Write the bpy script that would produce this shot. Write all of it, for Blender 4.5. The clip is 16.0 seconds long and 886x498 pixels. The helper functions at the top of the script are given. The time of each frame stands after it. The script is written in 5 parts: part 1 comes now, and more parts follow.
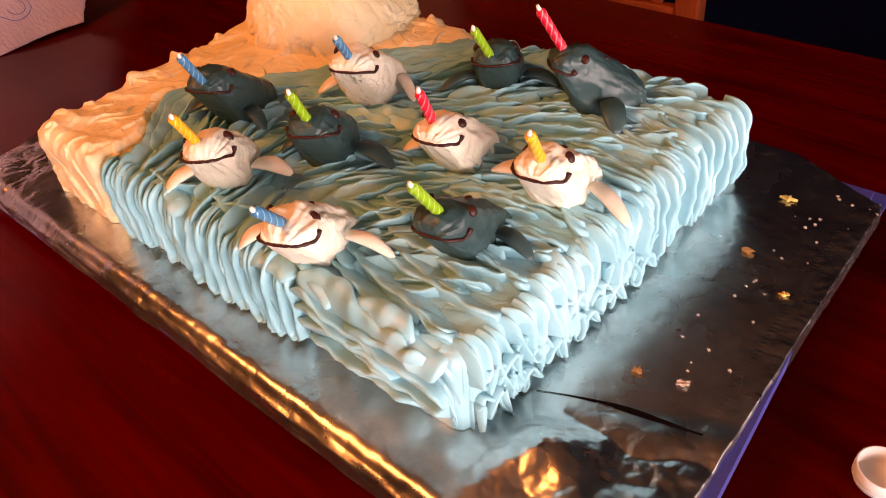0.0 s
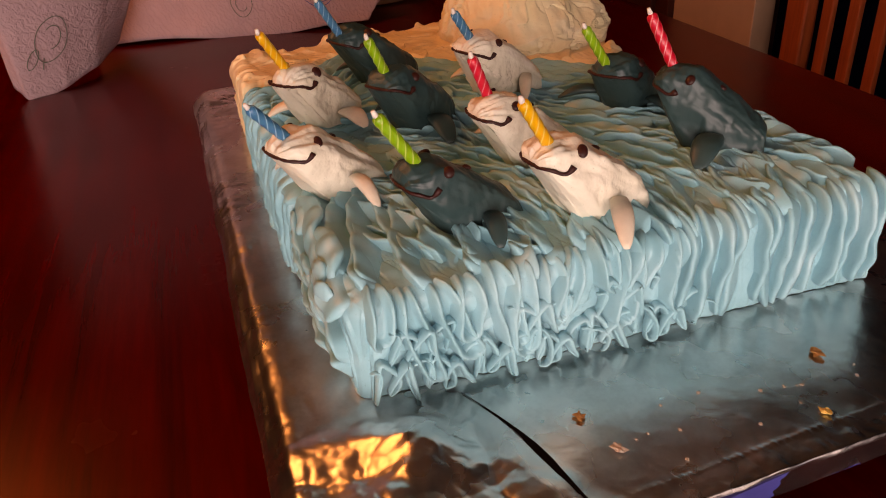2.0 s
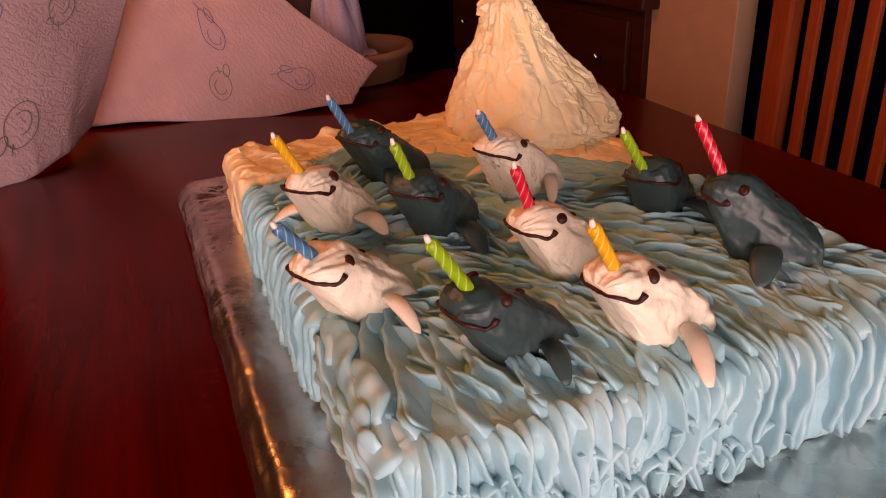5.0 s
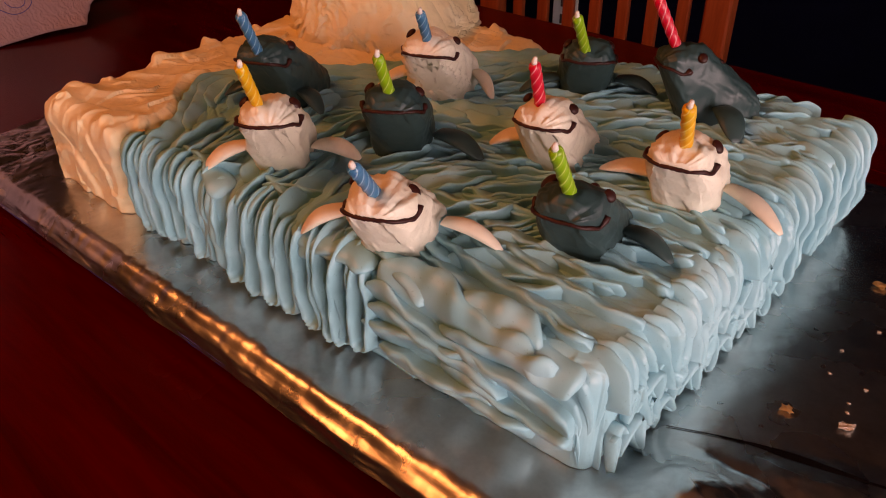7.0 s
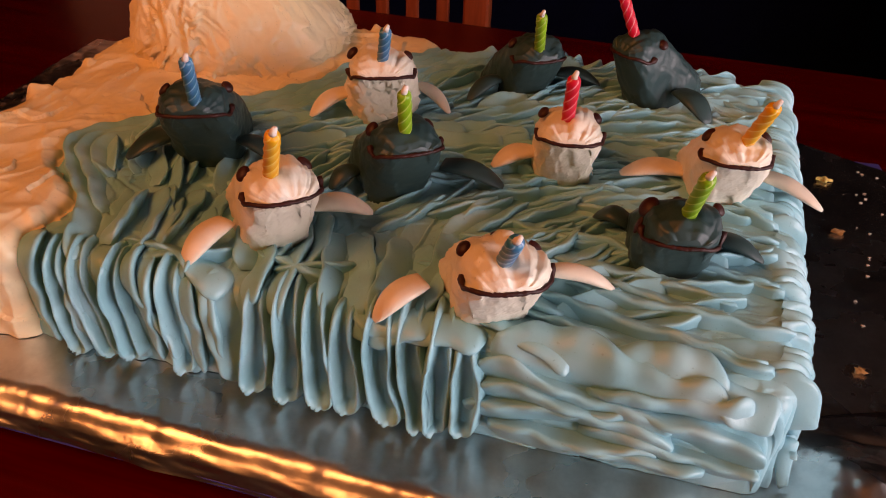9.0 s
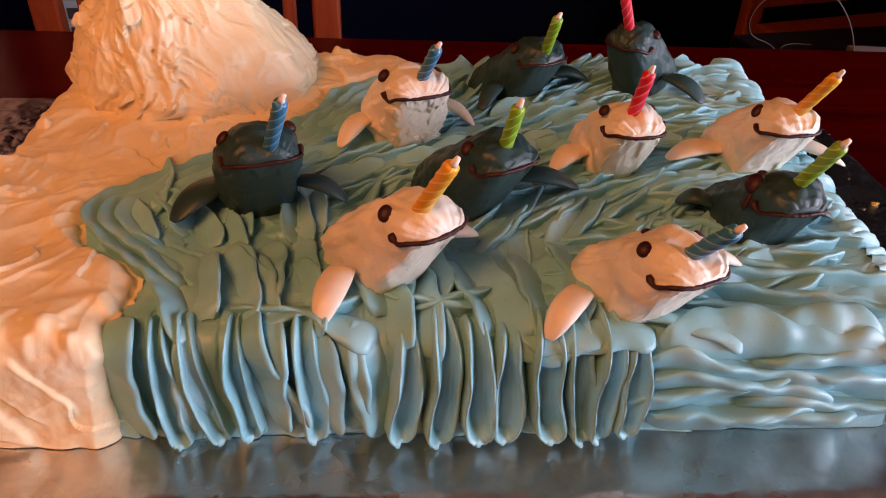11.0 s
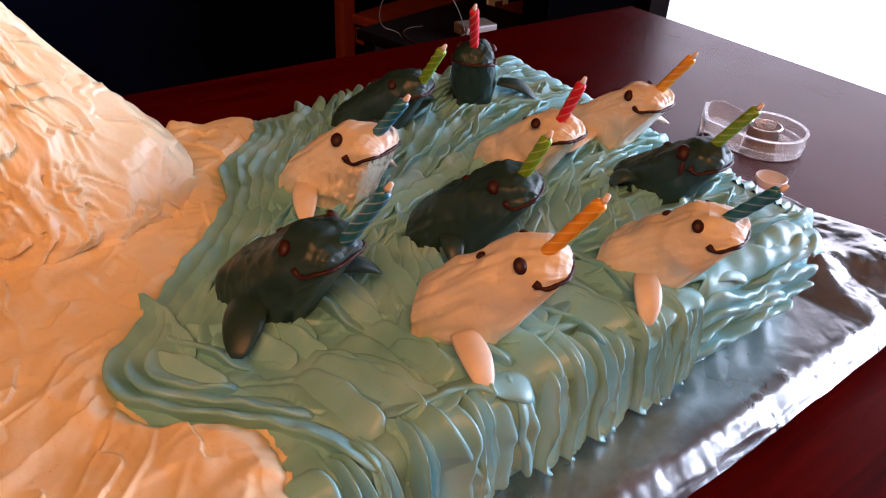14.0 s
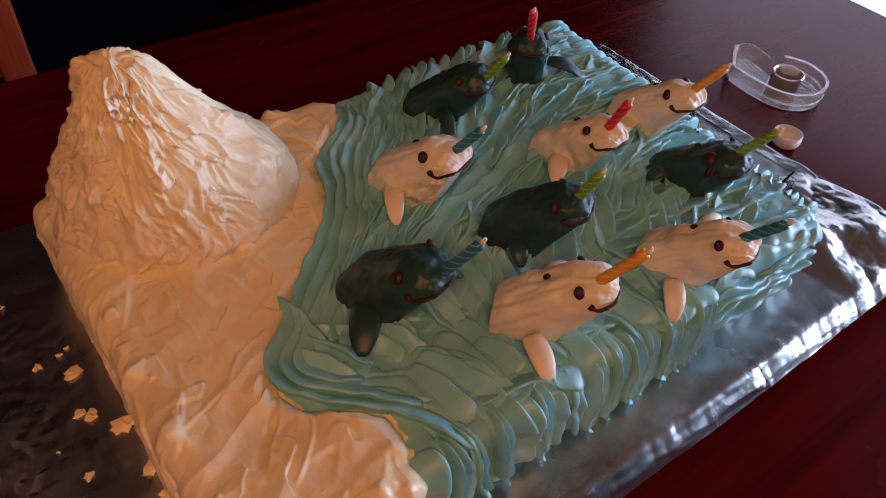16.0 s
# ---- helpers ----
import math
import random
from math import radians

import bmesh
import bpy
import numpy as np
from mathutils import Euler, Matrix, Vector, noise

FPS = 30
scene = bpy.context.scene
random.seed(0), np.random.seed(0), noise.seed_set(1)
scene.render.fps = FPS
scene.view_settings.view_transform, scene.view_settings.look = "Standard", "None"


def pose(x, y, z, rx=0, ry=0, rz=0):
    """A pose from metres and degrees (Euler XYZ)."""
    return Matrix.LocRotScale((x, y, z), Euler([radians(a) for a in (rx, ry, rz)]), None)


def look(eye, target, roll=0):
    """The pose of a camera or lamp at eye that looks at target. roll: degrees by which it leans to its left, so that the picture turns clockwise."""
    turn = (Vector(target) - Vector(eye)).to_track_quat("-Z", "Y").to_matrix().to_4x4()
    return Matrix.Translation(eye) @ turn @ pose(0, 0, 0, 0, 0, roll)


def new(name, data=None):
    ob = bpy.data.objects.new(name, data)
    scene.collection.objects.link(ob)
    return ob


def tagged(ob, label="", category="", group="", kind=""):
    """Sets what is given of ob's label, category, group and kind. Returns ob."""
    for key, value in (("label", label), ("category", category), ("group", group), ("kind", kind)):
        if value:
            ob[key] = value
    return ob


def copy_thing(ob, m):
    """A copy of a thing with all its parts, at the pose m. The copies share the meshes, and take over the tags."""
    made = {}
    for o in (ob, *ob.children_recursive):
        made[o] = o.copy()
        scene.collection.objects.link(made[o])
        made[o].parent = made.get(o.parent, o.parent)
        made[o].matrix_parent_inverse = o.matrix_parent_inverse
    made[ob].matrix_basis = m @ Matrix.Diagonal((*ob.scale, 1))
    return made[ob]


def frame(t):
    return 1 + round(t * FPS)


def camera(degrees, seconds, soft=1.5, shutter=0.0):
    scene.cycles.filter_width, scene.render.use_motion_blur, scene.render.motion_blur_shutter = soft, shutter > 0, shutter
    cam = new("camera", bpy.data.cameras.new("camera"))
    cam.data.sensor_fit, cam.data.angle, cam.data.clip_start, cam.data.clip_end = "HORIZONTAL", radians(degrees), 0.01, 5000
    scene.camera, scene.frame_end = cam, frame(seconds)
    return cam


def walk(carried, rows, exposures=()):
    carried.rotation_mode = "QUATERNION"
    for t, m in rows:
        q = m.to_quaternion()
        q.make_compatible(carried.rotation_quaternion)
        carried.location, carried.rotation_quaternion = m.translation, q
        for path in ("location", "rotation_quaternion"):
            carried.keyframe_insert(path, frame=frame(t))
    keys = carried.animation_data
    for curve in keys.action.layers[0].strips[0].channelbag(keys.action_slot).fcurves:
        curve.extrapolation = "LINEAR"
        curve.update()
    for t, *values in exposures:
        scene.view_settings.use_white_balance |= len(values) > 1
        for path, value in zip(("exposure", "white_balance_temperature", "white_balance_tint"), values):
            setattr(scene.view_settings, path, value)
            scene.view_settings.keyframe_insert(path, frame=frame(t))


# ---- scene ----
cam = camera(60.7, 16.0, soft=1.05)
PATH = [
    (0, (0.626, -0.222, 0.392), (-0.4, 0.932, -0.878), -7.8),
    (0.5, (0.68, -0.182, 0.378), (-0.537, 0.871, -0.81), -6.2),
    (1, (0.723, -0.152, 0.341), (-0.657, 0.805, -0.745), -4.2),
    (1.5, (0.753, -0.117, 0.321), (-0.759, 0.674, -0.723), -4.4),
    (2, (0.756, -0.078, 0.291), (-0.848, 0.556, -0.722), -4.1),
    (2.5, (0.74, -0.055, 0.29), (-0.945, 0.531, -0.614), -3.5),
    (3, (0.733, -0.042, 0.298), (-0.992, 0.501, -0.557), -4.0),
    (3.5, (0.724, -0.036, 0.296), (-1.054, 0.464, -0.471), -3.8),
    (3.7, (0.722, -0.039, 0.291), (-1.059, 0.465, -0.468), -3.0),
    (5.8, (0.627, -0.17, 0.307), (-0.842, 0.804, -0.637), -1.9),
    (6, (0.61, -0.19, 0.306), (-0.825, 0.822, -0.65), -1.5),
    (6.5, (0.575, -0.225, 0.303), (-0.715, 0.913, -0.717), -2.7),
    (7, (0.524, -0.247, 0.302), (-0.471, 1.088, -0.806), -0.8),
    (7.5, (0.468, -0.26, 0.309), (-0.414, 1.179, -0.765), -1.0),
    (8, (0.408, -0.267, 0.31), (-0.274, 1.233, -0.823), -1.0),
    (8.2, (0.381, -0.267, 0.309), (-0.2, 1.268, -0.834), -0.2),
    (10.3, (0.253, -0.245, 0.304), (0.138, 1.371, -0.868), 1.3),
    (10.5, (0.231, -0.246, 0.298), (0.151, 1.381, -0.863), 1.1),
    (11, (0.154, -0.257, 0.301), (0.36, 1.377, -0.834), 1.9),
    (11.5, (0.097, -0.248, 0.312), (0.556, 1.356, -0.79), 1.9),
    (12, (0.078, -0.236, 0.326), (0.592, 1.367, -0.753), 0.8),
    (12.5, (0.063, -0.221, 0.32), (0.667, 1.342, -0.772), 3.0),
    (13, (0.017, -0.199, 0.314), (0.792, 1.263, -0.81), 2.9),
    (13.5, (-0.034, -0.176, 0.316), (0.994, 1.132, -0.793), 3.5),
    (14, (-0.065, -0.155, 0.32), (1.084, 1.059, -0.778), 3.6),
    (14.5, (-0.094, -0.137, 0.324), (1.118, 1.038, -0.748), 3.6),
    (15, (-0.12, -0.128, 0.338), (1.116, 1.011, -0.745), 3.7),
    (15.5, (-0.132, -0.13, 0.385), (0.975, 0.991, -0.847), 3.0),
    (16, (-0.114, -0.135, 0.461), (0.863, 0.892, -0.95), 4.4),
]
EXPOSURES = [(0.0, -0.11, 9500, 53), (0.5, -1.13, 9950, 53), (1.0, -1.25, 10150, 55), (1.5, -1.17, 10350, 55), (2.0, -1.09, 10350, 51), (2.5, -1.07, 10350, 53), (3.0, -1.17, 10550, 61), (3.5, -1.25, 11200, 69), (6.0, -0.78, 10350, 63), (6.5, -0.83, 10400, 61), (7.0, -1.14, 9800, 61), (7.5, -0.97, 9600, 59), (8.0, -0.89, 9200, 57), (10.5, -0.66, 7350, 45), (11.0, -0.5, 6950, 45), (11.5, -0.68, 6850, 45), (12.0, -0.61, 6650, 43), (12.5, -0.48, 6450, 39), (13.0, -0.36, 6300, 35), (14.5, -0.36, 6000, 31), (15.0, -0.44, 5900, 31), (15.5, -0.6, 5600, 29), (16.0, -1.0, 5600, 29)]
walk(cam, [(t, look(eye, target, roll)) for t, eye, target, roll in PATH], EXPOSURES)

# ---------------------------------------------------------------- light
TABLE_Z = -0.036
FLOOR_Z = TABLE_Z - 0.75

world = bpy.data.worlds.new("world")
scene.world = world
world.use_nodes = True
wn = world.node_tree
sky = wn.nodes.new("ShaderNodeTexSky")
sky.sky_type = "NISHITA"
sky.sun_disc = False
sky.sun_elevation = radians(35)
sky.sun_rotation = radians(70)
wn.nodes["Background"].inputs[1].default_value = 0.06
wn.links.new(sky.outputs[0], wn.nodes["Background"].inputs[0])


def area_lamp(name, eye, target, sx, sy, watts, colour):
    data = bpy.data.lights.new(name, "AREA")
    data.shape, data.size, data.size_y = "RECTANGLE", sx, sy
    data.energy, data.color = watts, colour
    ob = new(name, data)
    ob.matrix_world = look(eye, target)
    return ob


# daylight in the glazed door's opening, and the warm room lamp
area_lamp("daylight_in_opening", (2.22, -0.85, 0.28), (0.2, 0.1, 0.05), 1.5, 0.85, 88.0, (0.74, 0.91, 1.0))
area_lamp("warm_room_lamp", (-0.62, -0.80, 1.36), (0.0, 0.14, 0.03), 0.85, 0.75, 30.0, (1.0, 0.42, 0.12))


# ---------------------------------------------------------------- materials
class Mat:
    """A principled material with small helpers to wire textures."""

    def __init__(self, name, colour, rough=0.5, metal=0.0, spec=0.5, coat=0.0):
        self.m = bpy.data.materials.new(name)
        self.m.use_nodes = True
        self.t = self.m.node_tree
        self.b = self.t.nodes["Principled BSDF"]
        self.set("Base Color", (*colour, 1))
        self.set("Roughness", rough)
        self.set("Metallic", metal)
        self.set("Specular IOR Level", spec)
        self.set("Coat Weight", coat)
        self.coords = self.t.nodes.new("ShaderNodeTexCoord")

    def set(self, key, value):
        self.b.inputs[key].default_value = value

    def node(self, kind, **inputs):
        n = self.t.nodes.new(kind)
        for k, v in inputs.items():
            n.inputs[k.replace("_", " ")].default_value = v
        return n

    def link(self, a, b):
        self.t.links.new(a, b)

    def mapped(self, scale=(1, 1, 1), space="Object", turn=(0, 0, 0)):
        n = self.t.nodes.new("ShaderNodeMapping")
        n.inputs["Scale"].default_value = scale
        n.inputs["Rotation"].default_value = turn
        self.link(self.coords.outputs[space], n.inputs["Vector"])
        return n.outputs[0]

    def noise(self, scale, detail=4.0, rough=0.55, vector=None, distortion=0.0):
        n = self.node("ShaderNodeTexNoise", Scale=scale, Detail=detail, Roughness=rough, Distortion=distortion)
        self.link(vector if vector is not None else self.coords.outputs["Object"], n.inputs["Vector"])
        return n.outputs["Fac"]

    def ramp(self, fac, stops):
        n = self.t.nodes.new("ShaderNodeValToRGB")
        els = n.color_ramp.elements
        while len(els) < len(stops):
            els.new(0.5)
        for el, (p, c) in zip(els, stops):
            el.position, el.color = p, (*c, 1)
        self.link(fac, n.inputs[0])
        return n.outputs[0]

    def mix(self, fac, a, b, mode="MIX"):
        n = self.t.nodes.new("ShaderNodeMix")
        n.data_type, n.blend_type = "RGBA", mode
        for sock, v in ((n.inputs[0], fac), (n.inputs[6], a), (n.inputs[7], b)):
            if isinstance(v, (int, float)):
                sock.default_value = v
            elif isinstance(v, tuple):
                sock.default_value = (*v, 1)
            else:
                self.link(v, sock)
        return n.outputs[2]

    def colour(self, out):
        self.link(out, self.b.inputs["Base Color"])
        return self

    def bump(self, fac, strength=0.3, distance=0.002):
        n = self.node("ShaderNodeBump", Strength=strength, Distance=distance)
        self.link(fac, n.inputs["Height"])
        old = self.b.inputs["Normal"]
        if old.is_linked:
            self.link(old.links[0].from_socket, n.inputs["Normal"])
        self.link(n.outputs[0], old)
        return self

    def rough(self, fac, lo, hi):
        n = self.node("ShaderNodeMapRange", To_Min=lo, To_Max=hi)
        self.link(fac, n.inputs[0])
        self.link(n.outputs[0], self.b.inputs["Roughness"])
        return self


def buttercream(name, a, b, c, rough=0.38, lumps=0.12):
    m = Mat(name, a, rough, spec=0.38)
    blot = m.noise(26, 3, 0.5)
    fine = m.noise(180, 4, 0.6)
    col = m.ramp(blot, [(0.3, a), (0.55, b), (0.75, c)])
    specks = m.noise(620, 2, 0.5)
    dots = m.ramp(specks, [(0.0, (0.55, 0.6, 0.55)), (0.27, (0.6, 0.64, 0.6)), (0.31, (1, 1, 1))])
    m.colour(m.mix(0.55, col, dots, "MULTIPLY"))
    m.rough(blot, rough - 0.09, rough + 0.1)
    m.bump(fine, 0.20, 0.0012).bump(m.noise(70, 3), lumps, 0.003)
    return m.m


M_BLUE = buttercream("blue_buttercream", (0.178, 0.475, 0.540), (0.238, 0.545, 0.610), (0.340, 0.625, 0.680), 0.34)
M_SNOW = buttercream("cream_buttercream", (0.81, 0.665, 0.40), (0.855, 0.73, 0.475), (0.89, 0.80, 0.58), 0.32, 0.22)
M_WHITE = buttercream("white_buttercream", (0.75, 0.685, 0.54), (0.81, 0.755, 0.62), (0.85, 0.805, 0.69), 0.34, 0.7)
M_SLATE = buttercream("slate_buttercream", (0.016, 0.045, 0.046), (0.021, 0.057, 0.058), (0.028, 0.070, 0.070), 0.42, 0.06)


def simple(name, colour, rough=0.5, metal=0.0, grain=0.0, scale=60, spec=0.5):
    m = Mat(name, colour, rough, metal, spec)
    if grain:
        f = m.noise(scale, 5)
        m.colour(m.ramp(f, [(0.3, tuple(c * (1 - grain) for c in colour)), (0.7, tuple(min(1, c * (1 + grain)) for c in colour))]))
        m.bump(f, 0.08, 0.002)
        m.rough(m.noise(scale * 0.3), max(0.03, rough - 0.08), min(1, rough + 0.1))
    return m.m


M_FIN = simple("pale_fondant", (0.80, 0.71, 0.57), 0.42, grain=0.08, scale=90)
M_CHOC = simple("dark_chocolate_icing", (0.035, 0.007, 0.005), 0.46, grain=0.3, scale=200, spec=0.3)
M_BOARD = simple("violet_blue_card", (0.045, 0.045, 0.22), 0.5, grain=0.15)
M_CRUMB = simple("yellow_cake_crumb", (0.75, 0.50, 0.14), 0.8, grain=0.3, scale=300)
M_CRUMBW = simple("white_icing_crumb", (0.55, 0.46, 0.38), 0.6, grain=0.15, scale=300)
M_CRUMBO = simple("brown_cake_crumb", (0.45, 0.20, 0.06), 0.8, grain=0.3, scale=300)
M_WICK = simple("cotton_wick", (0.75, 0.68, 0.62), 0.8, grain=0.1, scale=500)
M_CAP = simple("white_plastic", (0.75, 0.74, 0.72), 0.35, grain=0.03)
# Both wall colours near-black: the room's deep shade is put into them.
M_NAVY = simple("navy_wall_with_shade", (0.0016, 0.0022, 0.010), 0.85, grain=0.2, scale=12, spec=0.05)
M_SHADE_BROWN = simple("shade_dark_brown", (0.004, 0.002, 0.0018), 0.9, grain=0.2, scale=8, spec=0.05)
# Almost no albedo: stands in for unlit darkness beside the opening.
M_SHADE_BLACK = simple("shade_black", (0.0008, 0.0006, 0.0009), 1.0, grain=0.2, scale=40, spec=0.0)
M_BEIGE = simple("beige_wall_paint", (0.42, 0.23, 0.14), 0.7, grain=0.06, scale=20)
# Ceiling colour holds dim warm room light, for foil and table reflections.
M_CEILING = simple("ceiling_dim_warm", (0.15, 0.08, 0.045), 0.9, grain=0.05, scale=6, spec=0.1)
M_STEEL = simple("brushed_metal_knob", (0.6, 0.58, 0.55), 0.25, 1.0)
# Pale cable and white charger, darkened in colour to sit in shade.
M_CABLE = simple("dimmed_pale_cable", (0.05, 0.025, 0.016), 0.5, grain=0.1)
M_CHARGER = simple("dimmed_charger_plastic", (0.24, 0.20, 0.18), 0.4, grain=0.04)
M_BLACKWOOD = simple("black_painted_wood", (0.006, 0.005, 0.005), 0.6, grain=0.2, scale=30, spec=0.15)
# White outlet faces, with the dimness of the far corner in their colour.
M_OUTLET = simple("dimmed_outlet_white", (0.10, 0.065, 0.055), 0.8, grain=0.05)
M_CLOTH = simple("lilac_grey_cloth", (0.36, 0.28, 0.36), 0.9, grain=0.12, scale=240)
M_CLOTHD = simple("dark_brown_cloth", (0.05, 0.03, 0.03), 0.95, grain=0.2, scale=240)
M_TUB = simple("cream_plastic_tub", (0.32, 0.15, 0.09), 0.45, grain=0.05)


def wood(name, dark, light, rough, axis=0, scale=1.0, coat=0.0, spec=0.4):
    m = Mat(name, light, rough, spec=spec, coat=coat)
    stretch = [14.0 * scale] * 3
    stretch[axis] = 1.2 * scale
    v = m.mapped(tuple(stretch))
    grain = m.noise(2.2, 8, 0.62, v, 0.9)
    fine = m.noise(11, 6, 0.6, v, 0.3)
    blot = m.noise(3.0, 3)
    col = m.ramp(grain, [(0.30, dark), (0.5, tuple((a + b) / 2 for a, b in zip(dark, light))), (0.72, light)])
    col = m.mix(0.35, col, m.ramp(fine, [(0.3, dark), (0.75, light)]))
    col = m.mix(0.30, col, m.ramp(blot, [(0.35, (0.45, 0.4, 0.4)), (0.65, (1, 1, 1))]), "MULTIPLY")
    m.colour(col)
    m.rough(m.noise(9, 5), rough - 0.06, rough + 0.12)
    m.bump(fine, 0.05, 0.001)
    return m.m


M_TABLE = wood("red_mahogany_varnish", (0.022, 0.0003, 0.0001), (0.115, 0.0016, 0.0004), 0.21, 0, 1.0, 0.0, 0.22)
M_TABLE.node_tree.nodes["Principled BSDF"].inputs["Specular Tint"].default_value = (1.0, 0.34, 0.21, 1)
M_CHAIR = wood("red_brown_chair_wood", (0.19, 0.030, 0.009), (0.42, 0.080, 0.024), 0.42, 2, 1.2, 0.0, 0.2)
M_CABINET = wood("dark_red_cabinet_wood", (0.030, 0.006, 0.003), (0.070, 0.014, 0.008), 0.42, 0, 0.7, 0.0, 0.2)
M_FLOOR = wood("dark_floor_boards", (0.012, 0.004, 0.003), (0.028, 0.010, 0.006), 0.4, 1, 0.5)


def foil_material():
    m = Mat("aluminium_foil", (0.78, 0.78, 0.78), 0.2, 1.0)
    v1 = m.node("ShaderNodeTexVoronoi", Scale=46)
    v1.distance = "EUCLIDEAN"
    m.link(m.mapped((1, 1, 0.5)), v1.inputs["Vector"])
    crinkle = m.noise(60, 5, 0.6, None, 1.2)
    m.bump(crinkle, 0.05, 0.003).bump(v1.outputs["Distance"], 0.05, 0.003)
    m.rough(m.noise(14, 4), 0.19, 0.37)
    smear = m.noise(22, 5, 0.7)
    m.colour(m.ramp(smear, [(0.35, (0.45, 0.43, 0.42)), (0.6, (0.64, 0.63, 0.62))]))
    return m.m


M_FOIL = foil_material()


def candle_material(name, colour, pale):
    m = Mat(name, colour, 0.35)
    x = m.node("ShaderNodeSeparateXYZ")
    m.link(m.coords.outputs["Object"], x.inputs[0])
    ang = m.t.nodes.new("ShaderNodeMath")
    ang.operation = "ARCTAN2"
    m.link(x.outputs[1], ang.inputs[0])
    m.link(x.outputs[0], ang.inputs[1])
    mul = m.t.nodes.new("ShaderNodeMath")
    mul.operation = "MULTIPLY_ADD"
    m.link(x.outputs[2], mul.inputs[0])
    mul.inputs[1].default_value = -2 * math.pi / 0.0075
    twice = m.t.nodes.new("ShaderNodeMath")
    twice.operation = "MULTIPLY"
    twice.inputs[1].default_value = 4.0
    m.link(ang.outputs[0], twice.inputs[0])
    m.link(twice.outputs[0], mul.inputs[2])
    sn = m.t.nodes.new("ShaderNodeMath")
    sn.operation = "SINE"
    m.link(mul.outputs[0], sn.inputs[0])
    m.colour(m.ramp(sn.outputs[0], [(0.80, colour), (0.97, pale)]))
    m.set("Subsurface Weight", 0.15)
    m.set("Subsurface Scale", 0.003)
    return m.m


M_CANDLE = {
    "blue": candle_material("blue_candle_wax", (0.014, 0.16, 0.30), (0.22, 0.42, 0.56)),
    "green": candle_material("lime_candle_wax", (0.17, 0.37, 0.010), (0.42, 0.58, 0.14)),
    "red": candle_material("pink_red_candle_wax", (0.66, 0.012, 0.030), (0.80, 0.25, 0.26)),
    "yellow": candle_material("yellow_candle_wax", (0.78, 0.37, 0.012), (0.86, 0.58, 0.16)),
}


def glass_material():
    m = Mat("clear_plastic", (0.95, 0.92, 0.90), 0.10)
    m.set("Transmission Weight", 0.86)
    m.set("IOR", 1.46)
    return m.m


M_CLEAR = glass_material()


def towel_material():
    m = Mat("embossed_paper_towel", (0.74, 0.60, 0.62), 0.9)
    w = m.t.nodes.new("ShaderNodeTexWave")
    w.wave_type, w.bands_direction = "BANDS", "DIAGONAL"
    w.inputs["Scale"].default_value = 55
    w.inputs["Distortion"].default_value = 8
    w.inputs["Detail Scale"].default_value = 2.0
    m.link(m.coords.outputs["Object"], w.inputs["Vector"])
    m.bump(w.outputs["Fac"], 0.55, 0.0018)
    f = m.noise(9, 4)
    # White paper, with dim pinkish light put into the base colour.
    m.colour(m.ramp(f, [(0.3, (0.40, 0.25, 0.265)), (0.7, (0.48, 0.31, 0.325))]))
    return m.m


M_TOWEL = towel_material()
M_PRINTB = simple("blue_grey_print", (0.10, 0.085, 0.25), 0.9)
M_PRINTG = simple("green_grey_print", (0.09, 0.11, 0.08), 0.9)


def glow(name, colour, strength):
    m = Mat(name, colour, 1.0)
    f = m.noise(0.6, 2)
    m.link(m.ramp(f, [(0.3, tuple(c * 0.9 for c in colour)), (0.7, colour)]), m.b.inputs["Emission Color"])
    m.set("Emission Strength", strength)
    return m.m


M_OUTSIDE = glow("bright_garden_haze", (0.86, 0.95, 1.0), 2.8)


# ---------------------------------------------------------------- mesh helpers
def finish(name, me, material, parent=None, label="", smooth=True):
    if material:
        me.materials.append(material)
    if smooth:
        me.polygons.foreach_set("use_smooth", [True] * len(me.polygons))
    ob = new(name, me)
    if parent:
        ob.parent = parent
    if label:
        tagged(ob, label)
    return ob


def part(name, bm, material, parent=None, label="", smooth=True):
    me = bpy.data.meshes.new(name)
    bm.to_mesh(me)
    bm.free()
    return finish(name, me, material, parent, label, smooth)


def empty(name, at=(0, 0, 0), rz=0.0):
    ob = new(name)
    ob.matrix_world = pose(*at, 0, 0, rz)
    return ob


def grid_mesh(name, co, keep=None):
    """co: (n, m, 3) array of points; keep: (n-1, m-1) mask of faces."""
    n, m = co.shape[:2]
    idx = np.arange(n * m).reshape(n, m)
    quads = np.stack([idx[:-1, :-1], idx[1:, :-1], idx[1:, 1:], idx[:-1, 1:]], -1)
    quads = quads[keep] if keep is not None else quads.reshape(-1, 4)
    used = np.zeros(n * m, bool)
    used[quads.ravel()] = True
    remap = np.cumsum(used) - 1
    verts = co.reshape(-1, 3)[used]
    quads = remap[quads]
    me = bpy.data.meshes.new(name)
    me.vertices.add(len(verts))
    me.vertices.foreach_set("co", verts.astype(np.float32).ravel())
    me.loops.add(quads.size)
    me.loops.foreach_set("vertex_index", quads.astype(np.int32).ravel())
    me.polygons.add(len(quads))
    me.polygons.foreach_set("loop_start", np.arange(0, quads.size, 4, dtype=np.int32))
    me.polygons.foreach_set("loop_total", np.full(len(quads), 4, dtype=np.int32))
    me.update(calc_edges=True)
    me.validate()
    return me


